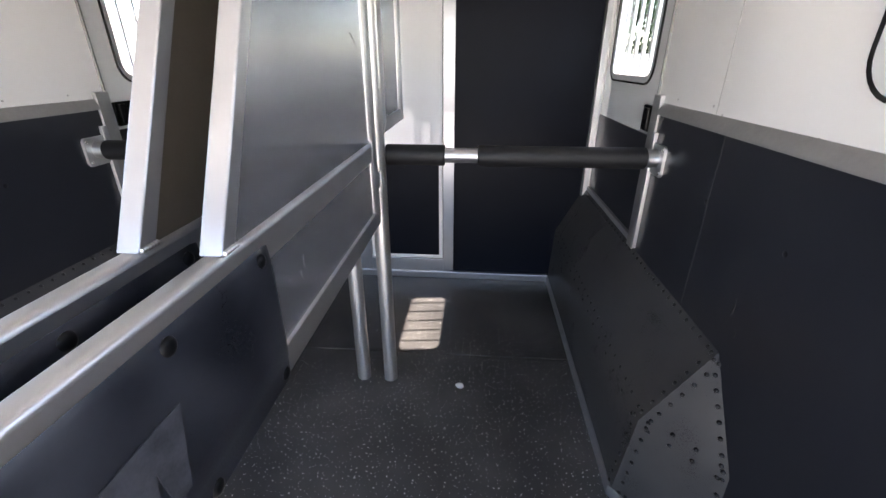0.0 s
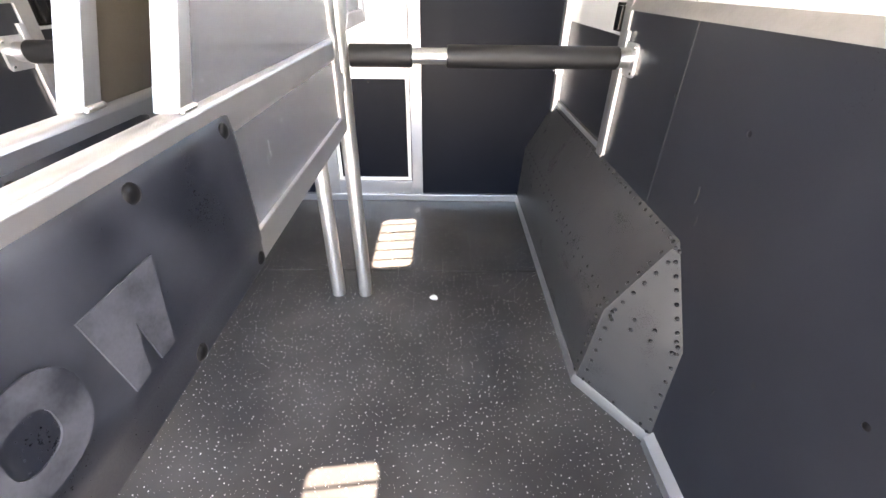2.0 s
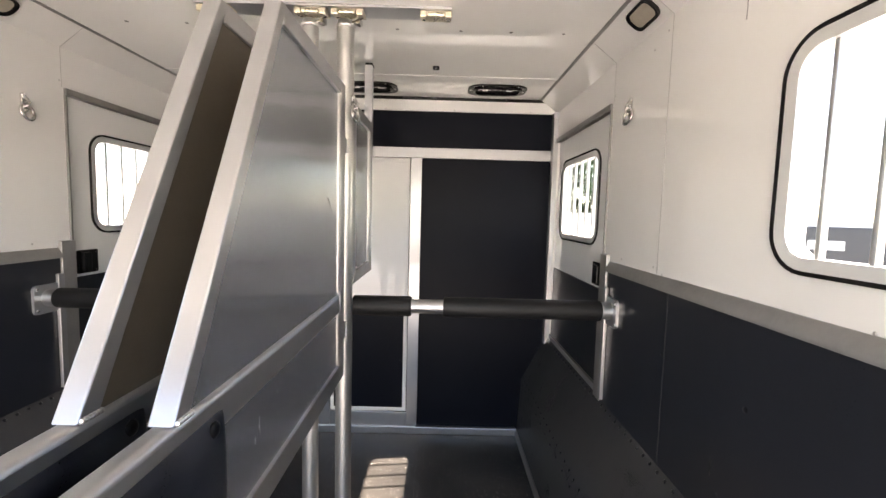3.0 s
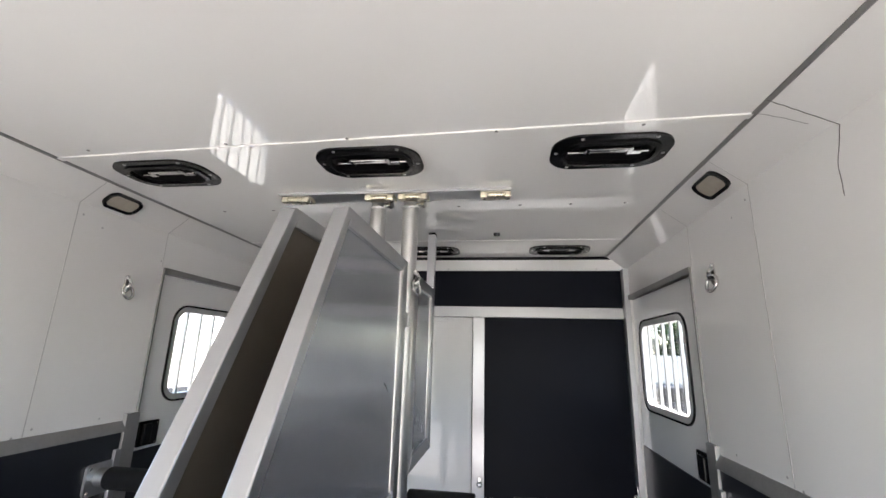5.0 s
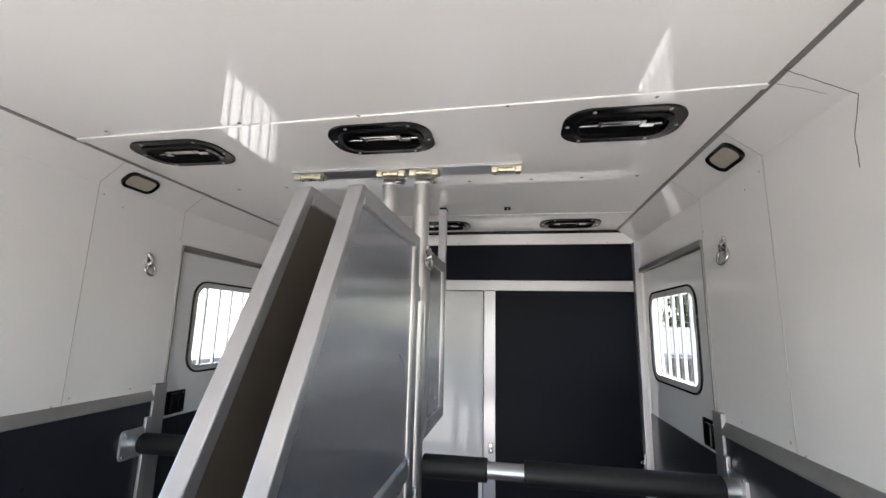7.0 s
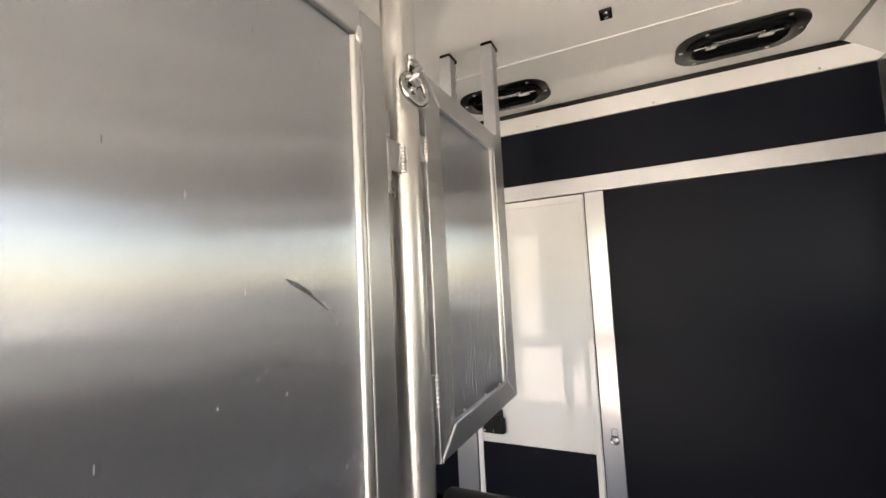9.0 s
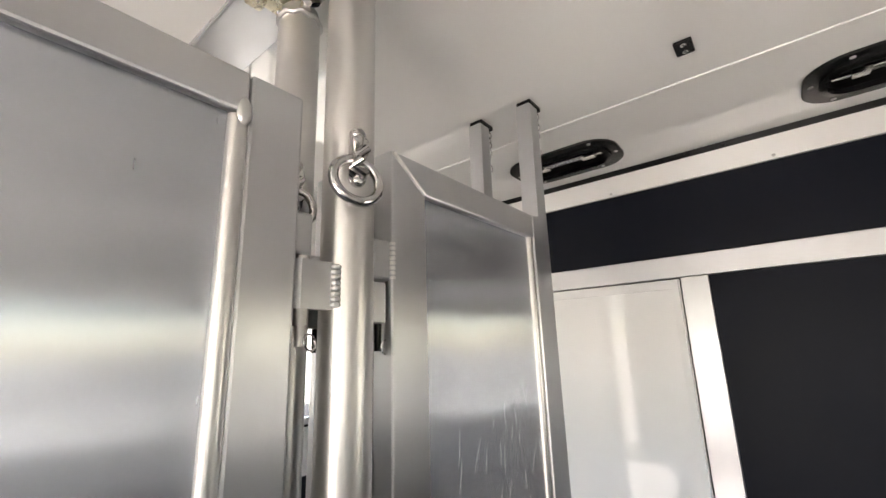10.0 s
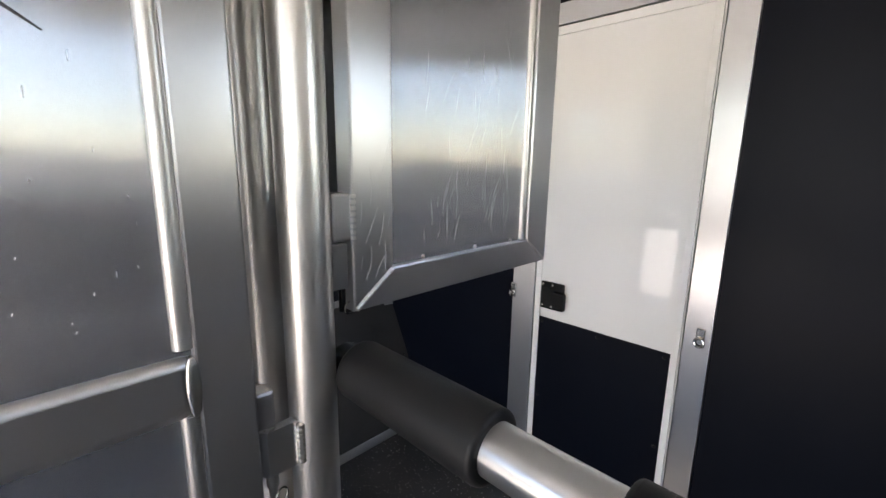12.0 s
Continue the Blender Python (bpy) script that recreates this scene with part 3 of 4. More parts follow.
kick = part("kick_plate", boxed(DX0 + 0.026, DX1 - 0.026, YF - 0.015, YF - 0.009, 0.182, 0.850, 0.001), shaded_board, door_3, "black kick plate")
for x in (DX0 + 0.04, (DX0 + DX1) / 2, DX1 - 0.04):
    for z in (0.834, 0.52, 0.2):
        if z == 0.834 or x != (DX0 + DX1) / 2:
            bm = bmesh.new()
            dome(bm, (x, YF - 0.015, z), 0.007, (0, -1, 0), 0.5, 10)
            part("screw", bm, screw_steel, kick)
latch = part("latch", boxed(DX0 + 0.028, DX0 + 0.125, YF - 0.022, YF - 0.009, 0.888, 0.995, 0.006), black_plastic, door_3, "black paddle latch")
part("paddle", boxed(DX0 + 0.085, DX0 + 0.138, YF - 0.036, YF - 0.021, 0.898, 0.965, 0.006), black_plastic, latch)
for x, z in ((0.038, 0.983), (0.038, 0.900), (0.078, 0.983), (0.078, 0.900)):
    bm = bmesh.new()
    dome(bm, (DX0 + x, YF - 0.022, z), 0.005, (0, -1, 0), 0.5, 8)
    part("screw", bm, chrome, latch)

# ---------- rear opening ----------
# jambs and header behind the camera, added to cut down the daylight from the rear
bm = bmesh.new()
box(bm, XL - 0.05, XL + 0.09, YB - 0.06, YB - 0.001, -0.08, ZC + 0.03)
box(bm, XR - 0.09, XR + 0.05, YB - 0.06, YB - 0.001, -0.08, ZC + 0.03)
box(bm, XL + 0.091, XR - 0.091, YB - 0.06, YB - 0.001, 2.08, ZC + 0.03)
tagged(part("unseen_wall_rear", bm, white_panel), "unseen white frame added to narrow the open rear doorway", "wall", kind="structure")

# ---------- ceiling, with the sloping coves ----------
CE = 0.665
bm = bmesh.new()
VENTS = ((0.345, 1.245), (-0.430, 1.258), (-1.225, 1.288), (0.350, 2.538), (-0.435, 2.545))
HX, HY = 0.150, 0.084
bands = ((YB, 1.75, sorted(VENTS[:3])), (1.75, YF + 0.05, sorted(VENTS[3:])))
for y0, y1, holes in bands:
    left = mirror_x(CE)
    for vx, vy in holes:
        box(bm, left, vx - HX, y0, y1, ZC, ZC + 0.05)
        box(bm, vx - HX, vx + HX, y0, vy - HY, ZC, ZC + 0.05)
        box(bm, vx - HX, vx + HX, vy + HY, y1, ZC, ZC + 0.05)
        left = vx + HX
    box(bm, left, CE, y0, y1, ZC, ZC + 0.05)
for side in (1, -1):
    loop = [(CE, ZC), (XR, ZW), (XR + 0.02, ZW + 0.03), (CE + 0.02, ZC + 0.04)]
    loop = loop if side > 0 else [(mirror_x(x), z) for x, z in loop]
    prism(bm, loop, "y", YB, YF + 0.004)
prism(bm, [(CE, 1.058), (CE, 1.080), (mirror_x(CE), 1.149), (mirror_x(CE), 1.127)], "z", ZC - 0.005, ZC + 0.001)
box(bm, mirror_x(CE), CE, 2.30, 2.315, ZC - 0.003, ZC + 0.001, 0.001)
tagged(part("ceiling", bm, white_panel), "glossy white panelled ceiling with sloping sides", "ceiling", kind="structure")
for x in (CE, mirror_x(CE)):
    s = 1 if x > XC else -1
    loop = [(x - s * 0.008, ZC + 0.001), (x - s * 0.008, ZC - 0.003), (x + s * 0.002, ZC - 0.007), (x + s * 0.009, ZC - 0.004)]
    tagged(part("trim", prismed(loop, "y", YB, YF - 0.012), grey_trim), "thin grey trim along the ceiling edge", "trim", kind="structure")


# ---------- wheel wells ----------
def wheel_well(s):
    def P(x, y, z):
        return Vector((x if s > 0 else mirror_x(x), y, z))
    well = tagged(new("wheel_well"), "black riveted wheel well box on the floor", "wheel well", "wheel wells")
    well.location = P(0.68, 1.8, 0.0)
    o = well.location
    a, b, c, d, e = P(0.578, 1.03, 0), P(0.588, 0.972, 0.432), P(0.772, 0.977, 0.714), P(0.772, 0.772, 0.43), P(0.772, 0.755, 0)
    a2, b2, c2, e2 = P(0.590, 2.73, 0), P(0.612, 2.73, 0.40), P(0.772, 2.73, 0.715), P(0.772, 2.73, 0)
    bm = bmesh.new()
    v = [bm.verts.new(p - o) for p in (a, b, c, d, e, a2, b2, c2, e2)]
    A, B, C, D, E, A2, B2, C2, E2 = v
    for q in ((A, B, B2, A2), (B, C, C2, B2), (B, D, C), (A, E, D, B), (A2, B2, C2, E2), (E, A, A2, E2), (C, D, E, E2, C2)):
        bm.faces.new(q)
    bmesh.ops.bevel(bm, geom=[x for x in bm.edges if x.calc_face_angle(0) > 0.2], offset=0.003, segments=2, affect="EDGES", profile=0.5)
    part("shell", bm, well_board, well, "black sheet shell")
    rivet = None

    def line(p, q, n, nrm, off):
        nonlocal rivet
        for i in range(n):
            t = (i + 0.5) / n
            pos = p.lerp(q, t) + off - o
            if rivet is None:
                bm = bmesh.new()
                dome(bm, (0, 0, 0), 0.0075, (0, 0, 1), 0.75, 8)
                rivet = part("rivet", bm, rivet_black, well)
                ob = rivet
            else:
                ob = new("rivet", rivet.data)
                ob.parent = well
            ob.location = pos
            ob.rotation_mode = "QUATERNION"
            ob.rotation_quaternion = nrm.normalized().to_track_quat("Z", "Y")
    top_n = (c - b).cross(b2 - b)
    top_n = top_n if top_n.z > 0 else -top_n
    tri_n = (d - b).cross(c - b)
    tri_n = tri_n if tri_n.y < 0 else -tri_n
    low_n = (e - a).cross(b - a)
    low_n = low_n if low_n.y < 0 else -low_n
    side_n = (b - a).cross(a2 - a)
    side_n = side_n if side_n.x * s < 0 else -side_n
    dn = (c - b).normalized()
    ax = (b2 - b).normalized()
    line(c, c2.lerp(c, 0.06), 34, top_n, -dn * 0.022 + ax * 0.02)
    line(b, b2, 26, top_n, dn * 0.02 + ax * 0.01)
    line(b, b2, 16, side_n, Vector((0, 0, -0.025)))
    line(b, c, 7, top_n, ax * 0.02)
    line(b, c, 7, tri_n, (d - b.lerp(c, 0.5)).normalized() * 0.024)
    line(d, c, 8, tri_n, (b - d.lerp(c, 0.5)).normalized() * 0.02)
    line(b, d, 4, tri_n, (c - b.lerp(d, 0.5)).normalized() * 0.02)
    line(b, d, 4, low_n, (e - d).normalized() * 0.02)
    line(e, d, 7, low_n, (a - e).normalized() * 0.022 + (d - e) * 0.03)
    line(a, b, 7, low_n, (e - a).normalized() * 0.03 + (b - a) * 0.05)
    line(a, b, 8, side_n, (a2 - a).normalized() * 0.03 + (b - a) * 0.05)
    line(a, e, 3, low_n, (b - a).normalized() * 0.06)
    n_ = top_n.normalized()
    for y, w, up in ((1.56, 0.0016, 0.0009),):
        p, q = b.lerp(b2, (y - b.y) / (b2.y - b.y)), c.lerp(c2, (y - c.y) / (c2.y - c.y))
        bm = bmesh.new()
        vs = [bm.verts.new(k - o + ax * dx + n_ * dz) for k in (p, q) for dx, dz in ((-w, -0.001), (w, -0.001), (w, up), (-w, up))]
        for f in ((0, 1, 2, 3), (4, 5, 6, 7), (0, 1, 5, 4), (1, 2, 6, 5), (2, 3, 7, 6), (3, 0, 4, 7)):
            bm.faces.new([vs[i] for i in f])
        part("sheet_seam", bm, scuff_grey, well)
    if s > 0:
        m0 = b.lerp(c, 0.72) + ax * 0.62 - o
        bm = bmesh.new()
        for k, (du, dv) in enumerate(((0.0, 0.0), (0.02, -0.008))):
            base = m0 + ax * du + dn * dv
            vs = [bm.verts.new(base + ax * x + dn * y + n_ * 0.0008) for x, y in ((-0.004, -0.012), (0.005, -0.010), (0.007, 0.014), (0.001, 0.018))]
            bm.faces.new(vs)
        part("scuff", bm, white_wall, well, "pale scuff mark")
    # bright trim along the foot
    for i, (p, q) in enumerate(((a, a2), (a, e), (e, P(0.772, YB, 0)))):
        d2 = (q - p).normalized()
        n2 = d2.cross(Vector((0, 0, 1)))
        if n2.dot(P(0.2, 0.9 if i == 1 else p.y, 0) - p) < 0:
            n2 = -n2
        h, w = (0.042, 0.012) if i < 2 else (0.068, 0.030)
        bm = bmesh.new()
        p0, q0 = p - d2 * (0.008 if i else 0.0), q + d2 * (0.008 if i == 1 else 0)
        if i == 2:
            p0 = p
        vs = [bm.verts.new(k - o + n2 * x + Vector((0, 0, z))) for k in (p0, q0) for x, z in ((-0.004, 0.0), (w, 0.0), (w, h * 0.55), (0.004, h), (-0.004, h))]
        bm.faces.new(vs[:5])
        bm.faces.new(vs[5:])
        for k in range(5):
            bm.faces.new((vs[k], vs[(k + 1) % 5], vs[5 + (k + 1) % 5], vs[5 + k]))
        part("foot_trim", bm, aluminium, well, "bright aluminium foot trim")
    return well


wheel_well(1)
wheel_well(-1)

# ---------- centre posts ----------
PX, PY, LX = -0.362, 1.60, -0.500


def centre_post():
    post = thing("centre_post", PX, PY, 0.0, "tall round aluminium post from floor to ceiling", "post", "centre posts")
    part("tube", rod((0, 0, 0), (0, 0, 2.245), 0.033, 40), aluminium_tube, post)
    part("top_collar", rod((0, 0, 2.238), (0, 0, 2.262), 0.030, 32), aluminium, post)
    bm = bmesh.new()
    torus(bm, (0, 0, 2.240), 0.032, 0.0055, (0, 0, 1), 36, 8)
    for q in bm.verts:
        q.co.z += 0.0022 * math.sin(9 * math.atan2(q.co.y, q.co.x))
    part("weld", bm, weld_metal, post)
    bolt = part("cross_bolt", rod((0.018, -0.006, 2.252), (0.056, -0.016, 2.252), 0.0095, 20), chrome, post, "chrome cross bolt")
    bm = rod((0.050, -0.0145, 2.252), (0.062, -0.0175, 2.252), 0.0165, 6)
    part("nut", bm, chrome, bolt)
    for z0, z1 in ((1.753, 1.808), (1.02, 1.085)):
        hinge = part("hinge_bracket", prismed([(0.014, -0.02), (0.014, -0.072), (0.004, -0.081), (-0.014, -0.081), (-0.014, -0.071), (0.0, -0.064), (0.0, -0.02)], "z", z0, z1), aluminium, post, "welded hinge bracket")
        part("weld", bead((0.017, -0.029, z0 + 0.002), (0.017, -0.029, z1 - 0.002), 0.0065, 8), weld_metal, hinge)
        bm = bmesh.new()
        cyl(bm, (0.006, -0.066, z0 - 0.018), (0.006, -0.066, z1 + 0.004), 0.008, 14)
        cyl(bm, (0.006, -0.066, z0 - 0.040), (0.006, -0.066, z0 - 0.018), 0.0055, 12)
        part("hinge_pin", bm, aluminium_dull, hinge)
        bm = bmesh.new()
        torus(bm, (0.010, -0.056, z0 - 0.036), 0.009, 0.0014, (1, 0.3, 0.2), 20, 6)
        part("pin_clip", bm, chrome, hinge)
    for z0, z1 in ((1.74, 1.793), (1.25, 1.315)):
        hinge = part("gate_bracket", prismed([(0.010, 0.025), (0.010, 0.056), (-0.010, 0.062), (-0.010, 0.025)], "z", z0, z1, 0.002), aluminium, post, "welded gate hinge bracket")
        part("hinge_pin", rod((0.0, 0.052, z0 - 0.035), (0.0, 0.052, z1), 0.005, 12), screw_steel, hinge)
        bm = bmesh.new()
        torus(bm, (0.006, 0.060, z0 - 0.03), 0.009, 0.0014, (1, 0.2, 0), 18, 6)
        part("pin_clip", bm, chrome, hinge)
    return post


post_right = centre_post()
post_left = copy_thing(post_right, pose(LX, PY, 0))


# ---------- stall dividers ----------
def scratches(owner, seed, count, y0, y1, z0, z1, x, size=1.0):
    """Fine pale scratches, mostly upright, on a metal sheet."""
    rnd = random.Random(seed)
    bm = bmesh.new()
    for k in range(count):
        y, z = rnd.uniform(y0, y1), z0 + (z1 - z0) * rnd.random() ** 1.3
        lean, bow, n = rnd.gauss(0.12, 0.22), rnd.gauss(0, 0.18), 5
        length, w = rnd.uniform(0.010, 0.055) * size, rnd.uniform(0.0002, 0.0005)
        rows = []
        for i in range(n + 1):
            t = i / n
            yy = y + length * (lean * t + bow * t * (1 - t))
            half = w * (0.25 + math.sin(math.pi * min(max(t, 0.05), 0.95)))
            rows.append([bm.verts.new((px, yy + side * half, z + length * t)) for px, side in ((x, -1), (x, 1), (x + 0.0003, 0))])
        for r0, r1 in zip(rows, rows[1:]):
            for i in range(3):
                bm.faces.new((r0[i], r0[(i + 1) % 3], r1[(i + 1) % 3], r1[i]))
    return part("scratches", bm, scratch_pale, owner, "fine pale scratches")


def divider(x_at, inward):
    div = thing("stall_divider", x_at, 0.45, 0.0, "aluminium stall divider with black rubber pads, hinged to a post", "divider", "stall dividers")
    o = 0.45
    h = 0.019

    def tube(name, y0, y1, z0, z1, label=""):
        return part(name, boxed(-h, h, y0 - o, y1 - o, z0, z1, 0.0035), aluminium, div, label)
    tube("front_stile", 1.456, 1.518, 0.880, 1.996)
    tube("lower_rail", 0.20, 1.455, 0.880, 0.945)
    part("middle_rail", boxed(-h, h, -0.78 - o, 1.455 - o, 1.143, 1.217, 0.013, 4), aluminium, div, "rounded aluminium rail")
    tube("rear_stile", -0.84, -0.781, 0.880, 1.222)
    tube("top_rail", 0.900, 1.455, 1.948, 1.996)
    # sloping tube from the middle rail up to the top
    lo, hi = Vector((0.466, 1.2175)), Vector((0.880, 1.996))
    w = 0.040
    part("sloping_tube", prismed([(lo.x - o, lo.y), (lo.x + w - o, lo.y), (hi.x + w - 0.006 - o, hi.y - 0.004), (hi.x + 0.01 - o, hi.y), (hi.x - o, hi.y - 0.006)], "x", -h, h, 0.003), aluminium, div, "sloping square tube")
    bm = bmesh.new()
    prism(bm, [(0.50 - o, 1.215), (1.461 - o, 1.215), (1.461 - o, 1.952), (0.895 - o, 1.952)], "x", -0.005, 0.009)
    sheet("head_panel", bm, div, "scratched aluminium sheet")
    sheet("lower_panel", boxed(-0.005, 0.009, 0.25 - o, 1.461 - o, 0.94, 1.155), div, "scratched aluminium sheet")
    # thin added sheet facing the other divider, coloured as the gap's brown shade
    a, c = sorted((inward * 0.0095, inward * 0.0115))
    part("gap_shade_sheet", prismed([(0.50 - o, 1.217), (1.456 - o, 1.217), (1.456 - o, 1.950), (0.895 - o, 1.950)], "x", a, c), gap_shade_sheet, div, "added inner sheet in the brown shade of the gap")
    # rounded beads inside the front stile
    for z0, z1, s in ((1.225, 1.946, 1), (0.948, 1.147, 1), (1.225, 1.946, -1)):
        bm = bmesh.new()
        cyl(bm, (0.008 * s, 1.449 - o, z0), (0.008 * s, 1.449 - o, z1), 0.011, 14)
        part("panel_bead", bm, aluminium_tube, div)
    for y, z in ((1.451, 1.950), (1.453, 1.180)):
        bm = bmesh.new()
        bmesh.ops.create_uvsphere(bm, u_segments=14, v_segments=8, radius=1.0, matrix=Matrix.Translation((0.0175, y - o, z)) @ Matrix.Diagonal((0.005, 0.008, 0.016 if z > 1.5 else 0.037, 1)))
        part("weld", bm, weld_metal, div)
    part("weld", bead((0.019, 0.470 - o, 1.219), (0.019, 0.512 - o, 1.219), 0.005, 6), weld_metal, div)
    # an old black rub mark on the sheet
    bm = bmesh.new()
    up = [(1.323, 1.560), (1.338, 1.5525), (1.356, 1.541), (1.376, 1.5265)]
    lo_ = [(1.375, 1.5255), (1.354, 1.5388), (1.336, 1.5508), (1.324, 1.559)]
    prism(bm, [(y - o, z) for y, z in up + lo_], "x", 0.0088, 0.0094)
    prism(bm, [(y - o, z) for y, z in ((1.300, 1.571), (1.318, 1.566), (1.334, 1.557), (1.346, 1.5505), (1.338, 1.5495), (1.322, 1.557), (1.308, 1.564))], "x", 0.0088, 0.0094)
    part("rub_mark", bm, rub_grey, div, "thin black rub mark")
    scratches(div, 7, 44, 1.05 - o, 1.43 - o, 1.24, 1.50, 0.0092, 0.10)
    scratches(div, 8, 9, 0.70 - o, 1.43 - o, 0.955, 1.10, 0.0092, 0.8)
    for z0, z1 in ((1.812, 1.862), (1.089, 1.14)):
        part("hinge_knuckle", boxed(-0.014, 0.012, 1.517 - o, 1.542 - o, z0, z1, 0.004), aluminium, div)
    # pads on both faces, bulging a little and rolled over at the top
    for s in (1, -1):
        bm = bmesh.new()
        prof = [(0.0195, 0.882), (0.0255, 0.883), (0.0268, 0.888), (0.0272, 0.928), (0.0305, 0.936), (0.032, 0.98), (0.031, 1.08), (0.030, 1.13), (0.0285, 1.158), (0.0245, 1.176), (0.0195, 1.185)]
        ys = [-0.76, -0.755] + [-0.7 + 0.064 * i for i in range(20)] + [0.578, 0.590, 0.597]
        rows = []
        for i, y in enumerate(ys):
            edge = 0.35 if i in (0, len(ys) - 1) else (0.8 if i in (1, len(ys) - 2) else 1.0)
            rows.append([bm.verts.new((s * (0.0195 + (x - 0.0195) * edge), y - o, z if edge == 1 else 1.04 + (z - 1.04) * (0.985 if edge > 0.5 else 0.97))) for x, z in prof])
        for r0, r1 in zip(rows, rows[1:]):
            for j in range(len(prof) - 1):
                bm.faces.new((r0[j], r0[j + 1], r1[j + 1], r1[j]))
            bm.faces.new((r0[0], r1[0], r1[-1], r0[-1]))
        bm.faces.new(rows[0])
        bm.faces.new(rows[-1])
        pad = part("rubber_pad", bm, black_rubber, div, "scuffed black moulded rubber pad", 60)
        for y, z in ((0.313, 1.165), (0.558, 1.165), (0.320, 0.899), (0.570, 0.905), (0.05, 1.152), (0.05, 0.899), (-0.25, 1.152), (-0.25, 0.899), (-0.6, 1.152), (-0.6, 0.899)):
            x = 0.0262 if z > 1.16 else (0.0275 if z > 1 else 0.0265)
            bm = bmesh.new()
            dome(bm, (s * x, y - o, z), 0.0145, (s, 0, 0), 0.45, 16)
            part("pad_bolt", bm, screw_steel, pad)
        # raised plain shapes where a maker's mark is moulded
        yy = 0.295
        for k in range(4):
            y1, y0 = yy - 0.15 * k, yy - 0.15 * k - 0.125
            x = s * 0.0315
            bm = bmesh.new()
            if k % 2:
                ring_frame(bm, rounded(y0 - o, y1 - o, 0.975, 1.092, 0.05), rounded(y0 + 0.036 - o, y1 - 0.036 - o, 1.005, 1.06, 0.022), "x", x, s * 0.0338, 0.0)
            else:
                prism(bm, [(y0 - o, 1.092), (y0 + 0.022 - o, 0.968), (y0 + 0.05 - o, 0.968), (y0 + 0.062 - o, 1.04), (y0 + 0.074 - o, 0.968), (y1 - 0.022 - o, 0.968), (y1 - o, 1.092)], "x", x, s * 0.0338)
            part("moulded_shape", bm, scuffed_rubber, pad)
    return div


divider_right = divider(PX, -1)
divider_left = divider(-0.497, 1)


# ---------- head gates in front of the posts ----------
def head_gate():
    gate = thing("head_gate", PX, 1.9, 1.216, "small framed aluminium head gate hung on a post", "gate", "head gates")
    o, b = 1.9, 1.216
    h = 0.019
    outer = (1.660, 2.118, 1.216, 1.983)
    inner = (1.730, 2.077, 1.271, 1.932)

    def bar(name, loop):
        part(name, prismed([(y - o, z - b) for y, z in loop], "x", -h, h, 0.003), aluminium, gate)
    bar("hinge_stile", [(outer[0], outer[2]), (inner[0], inner[2]), (inner[0], inner[3]), (outer[0], outer[3])])
    bar("top_rail", [(outer[0] + 0.001, outer[3]), (inner[0] + 0.001, inner[3]), (2.086, inner[3]), (2.086, outer[3])])
    bar("bottom_rail", [(outer[0] + 0.001, outer[2]), (2.160, outer[2]), (2.086, inner[2]), (inner[0] + 0.001, inner[2])])
    bar("latch_stile", [(2.087, inner[2] + 0.001), (2.161, outer[2] + 0.001), (2.161, 2.276), (2.119, 2.276), (2.119, 1.984), (2.087, 1.984)])
    sheet("panel", boxed(-0.004, 0.008, 1.724 - o, 2.09 - o, 1.266 - b, 1.94 - b), gate, "scratched aluminium sheet")
    bm = bmesh.new()
    cyl(bm, (0.008, 2.079 - o, 1.273 - b), (0.008, 2.079 - o, 1.932 - b), 0.009, 14)
    part("panel_bead", bm, aluminium_tube, gate)
    for i in range(7):
        bm = bmesh.new()
        dome(bm, (0.013, 2.083 - o, 1.31 - b + i * 0.095), 0.006, (1, 0, 0), 0.7, 8)
        part("weld_spot", bm, weld_metal, gate)
    scratches(gate, 3, 46, 1.80 - o, 2.05 - o, 1.29 - b, 1.60 - b, 0.0081)
    scratches(gate, 4, 14, 1.67 - o, 1.725 - o, 1.25 - b, 1.42 - b, 0.0191)
    for y in (1.80, 1.93, 2.04):
        bm = bmesh.new()
        dome(bm, (0.009, y - o, 1.275 - b), 0.004, (1, 0, 0), 0.7, 8)
        part("weld_spot", bm, weld_metal, gate)
    part("weld", bead((0.0185, 2.088 - o, 1.269 - b), (0.0185, 2.158 - o, 1.219 - b), 0.0028, 11), weld_metal, gate)
    part("weld", bead((0.0185, 1.729 - o, 1.269 - b), (0.0185, 1.662 - o, 1.218 - b), 0.0042, 13), weld_metal, gate)
    part("weld", bead((0.0185, 1.729 - o, 1.933 - b), (0.0185, 1.662 - o, 1.981 - b), 0.0042, 13), weld_metal, gate)
    for z0, z1 in ((1.318, 1.384), (1.796, 1.850)):
        part("weld", bead((0.015, 1.664 - o, z0 - b), (0.015, 1.664 - o, z1 - b), 0.005, 8), weld_metal, gate)
    for z0, z1 in ((1.796, 1.850), (1.318, 1.384)):
        part("hinge_knuckle", boxed(-0.012, 0.014, 1.632 - o, 1.664 - o, z0 - b, z1 - b, 0.004), aluminium, gate)
    part("top_clip", boxed(-0.019, 0.019, 2.124 - o, 2.182 - o, 2.277 - b, 2.29 - b, 0.003), black_plastic, gate, "black ceiling clip")
    bm = bmesh.new()
    for i in range(7):
        torus(bm, (0.010 + 0.004 * math.sin(i), 2.170 - o + 0.004 * math.cos(i * 2), 2.262 - b - i * 0.016), 0.009, 0.002, (1, 0, 0.1) if i % 2 else (0.1, 1, 0), 14, 6, 0.7)
    part("safety_chain", bm, chrome, gate, "short chrome safety chain")
    return gate


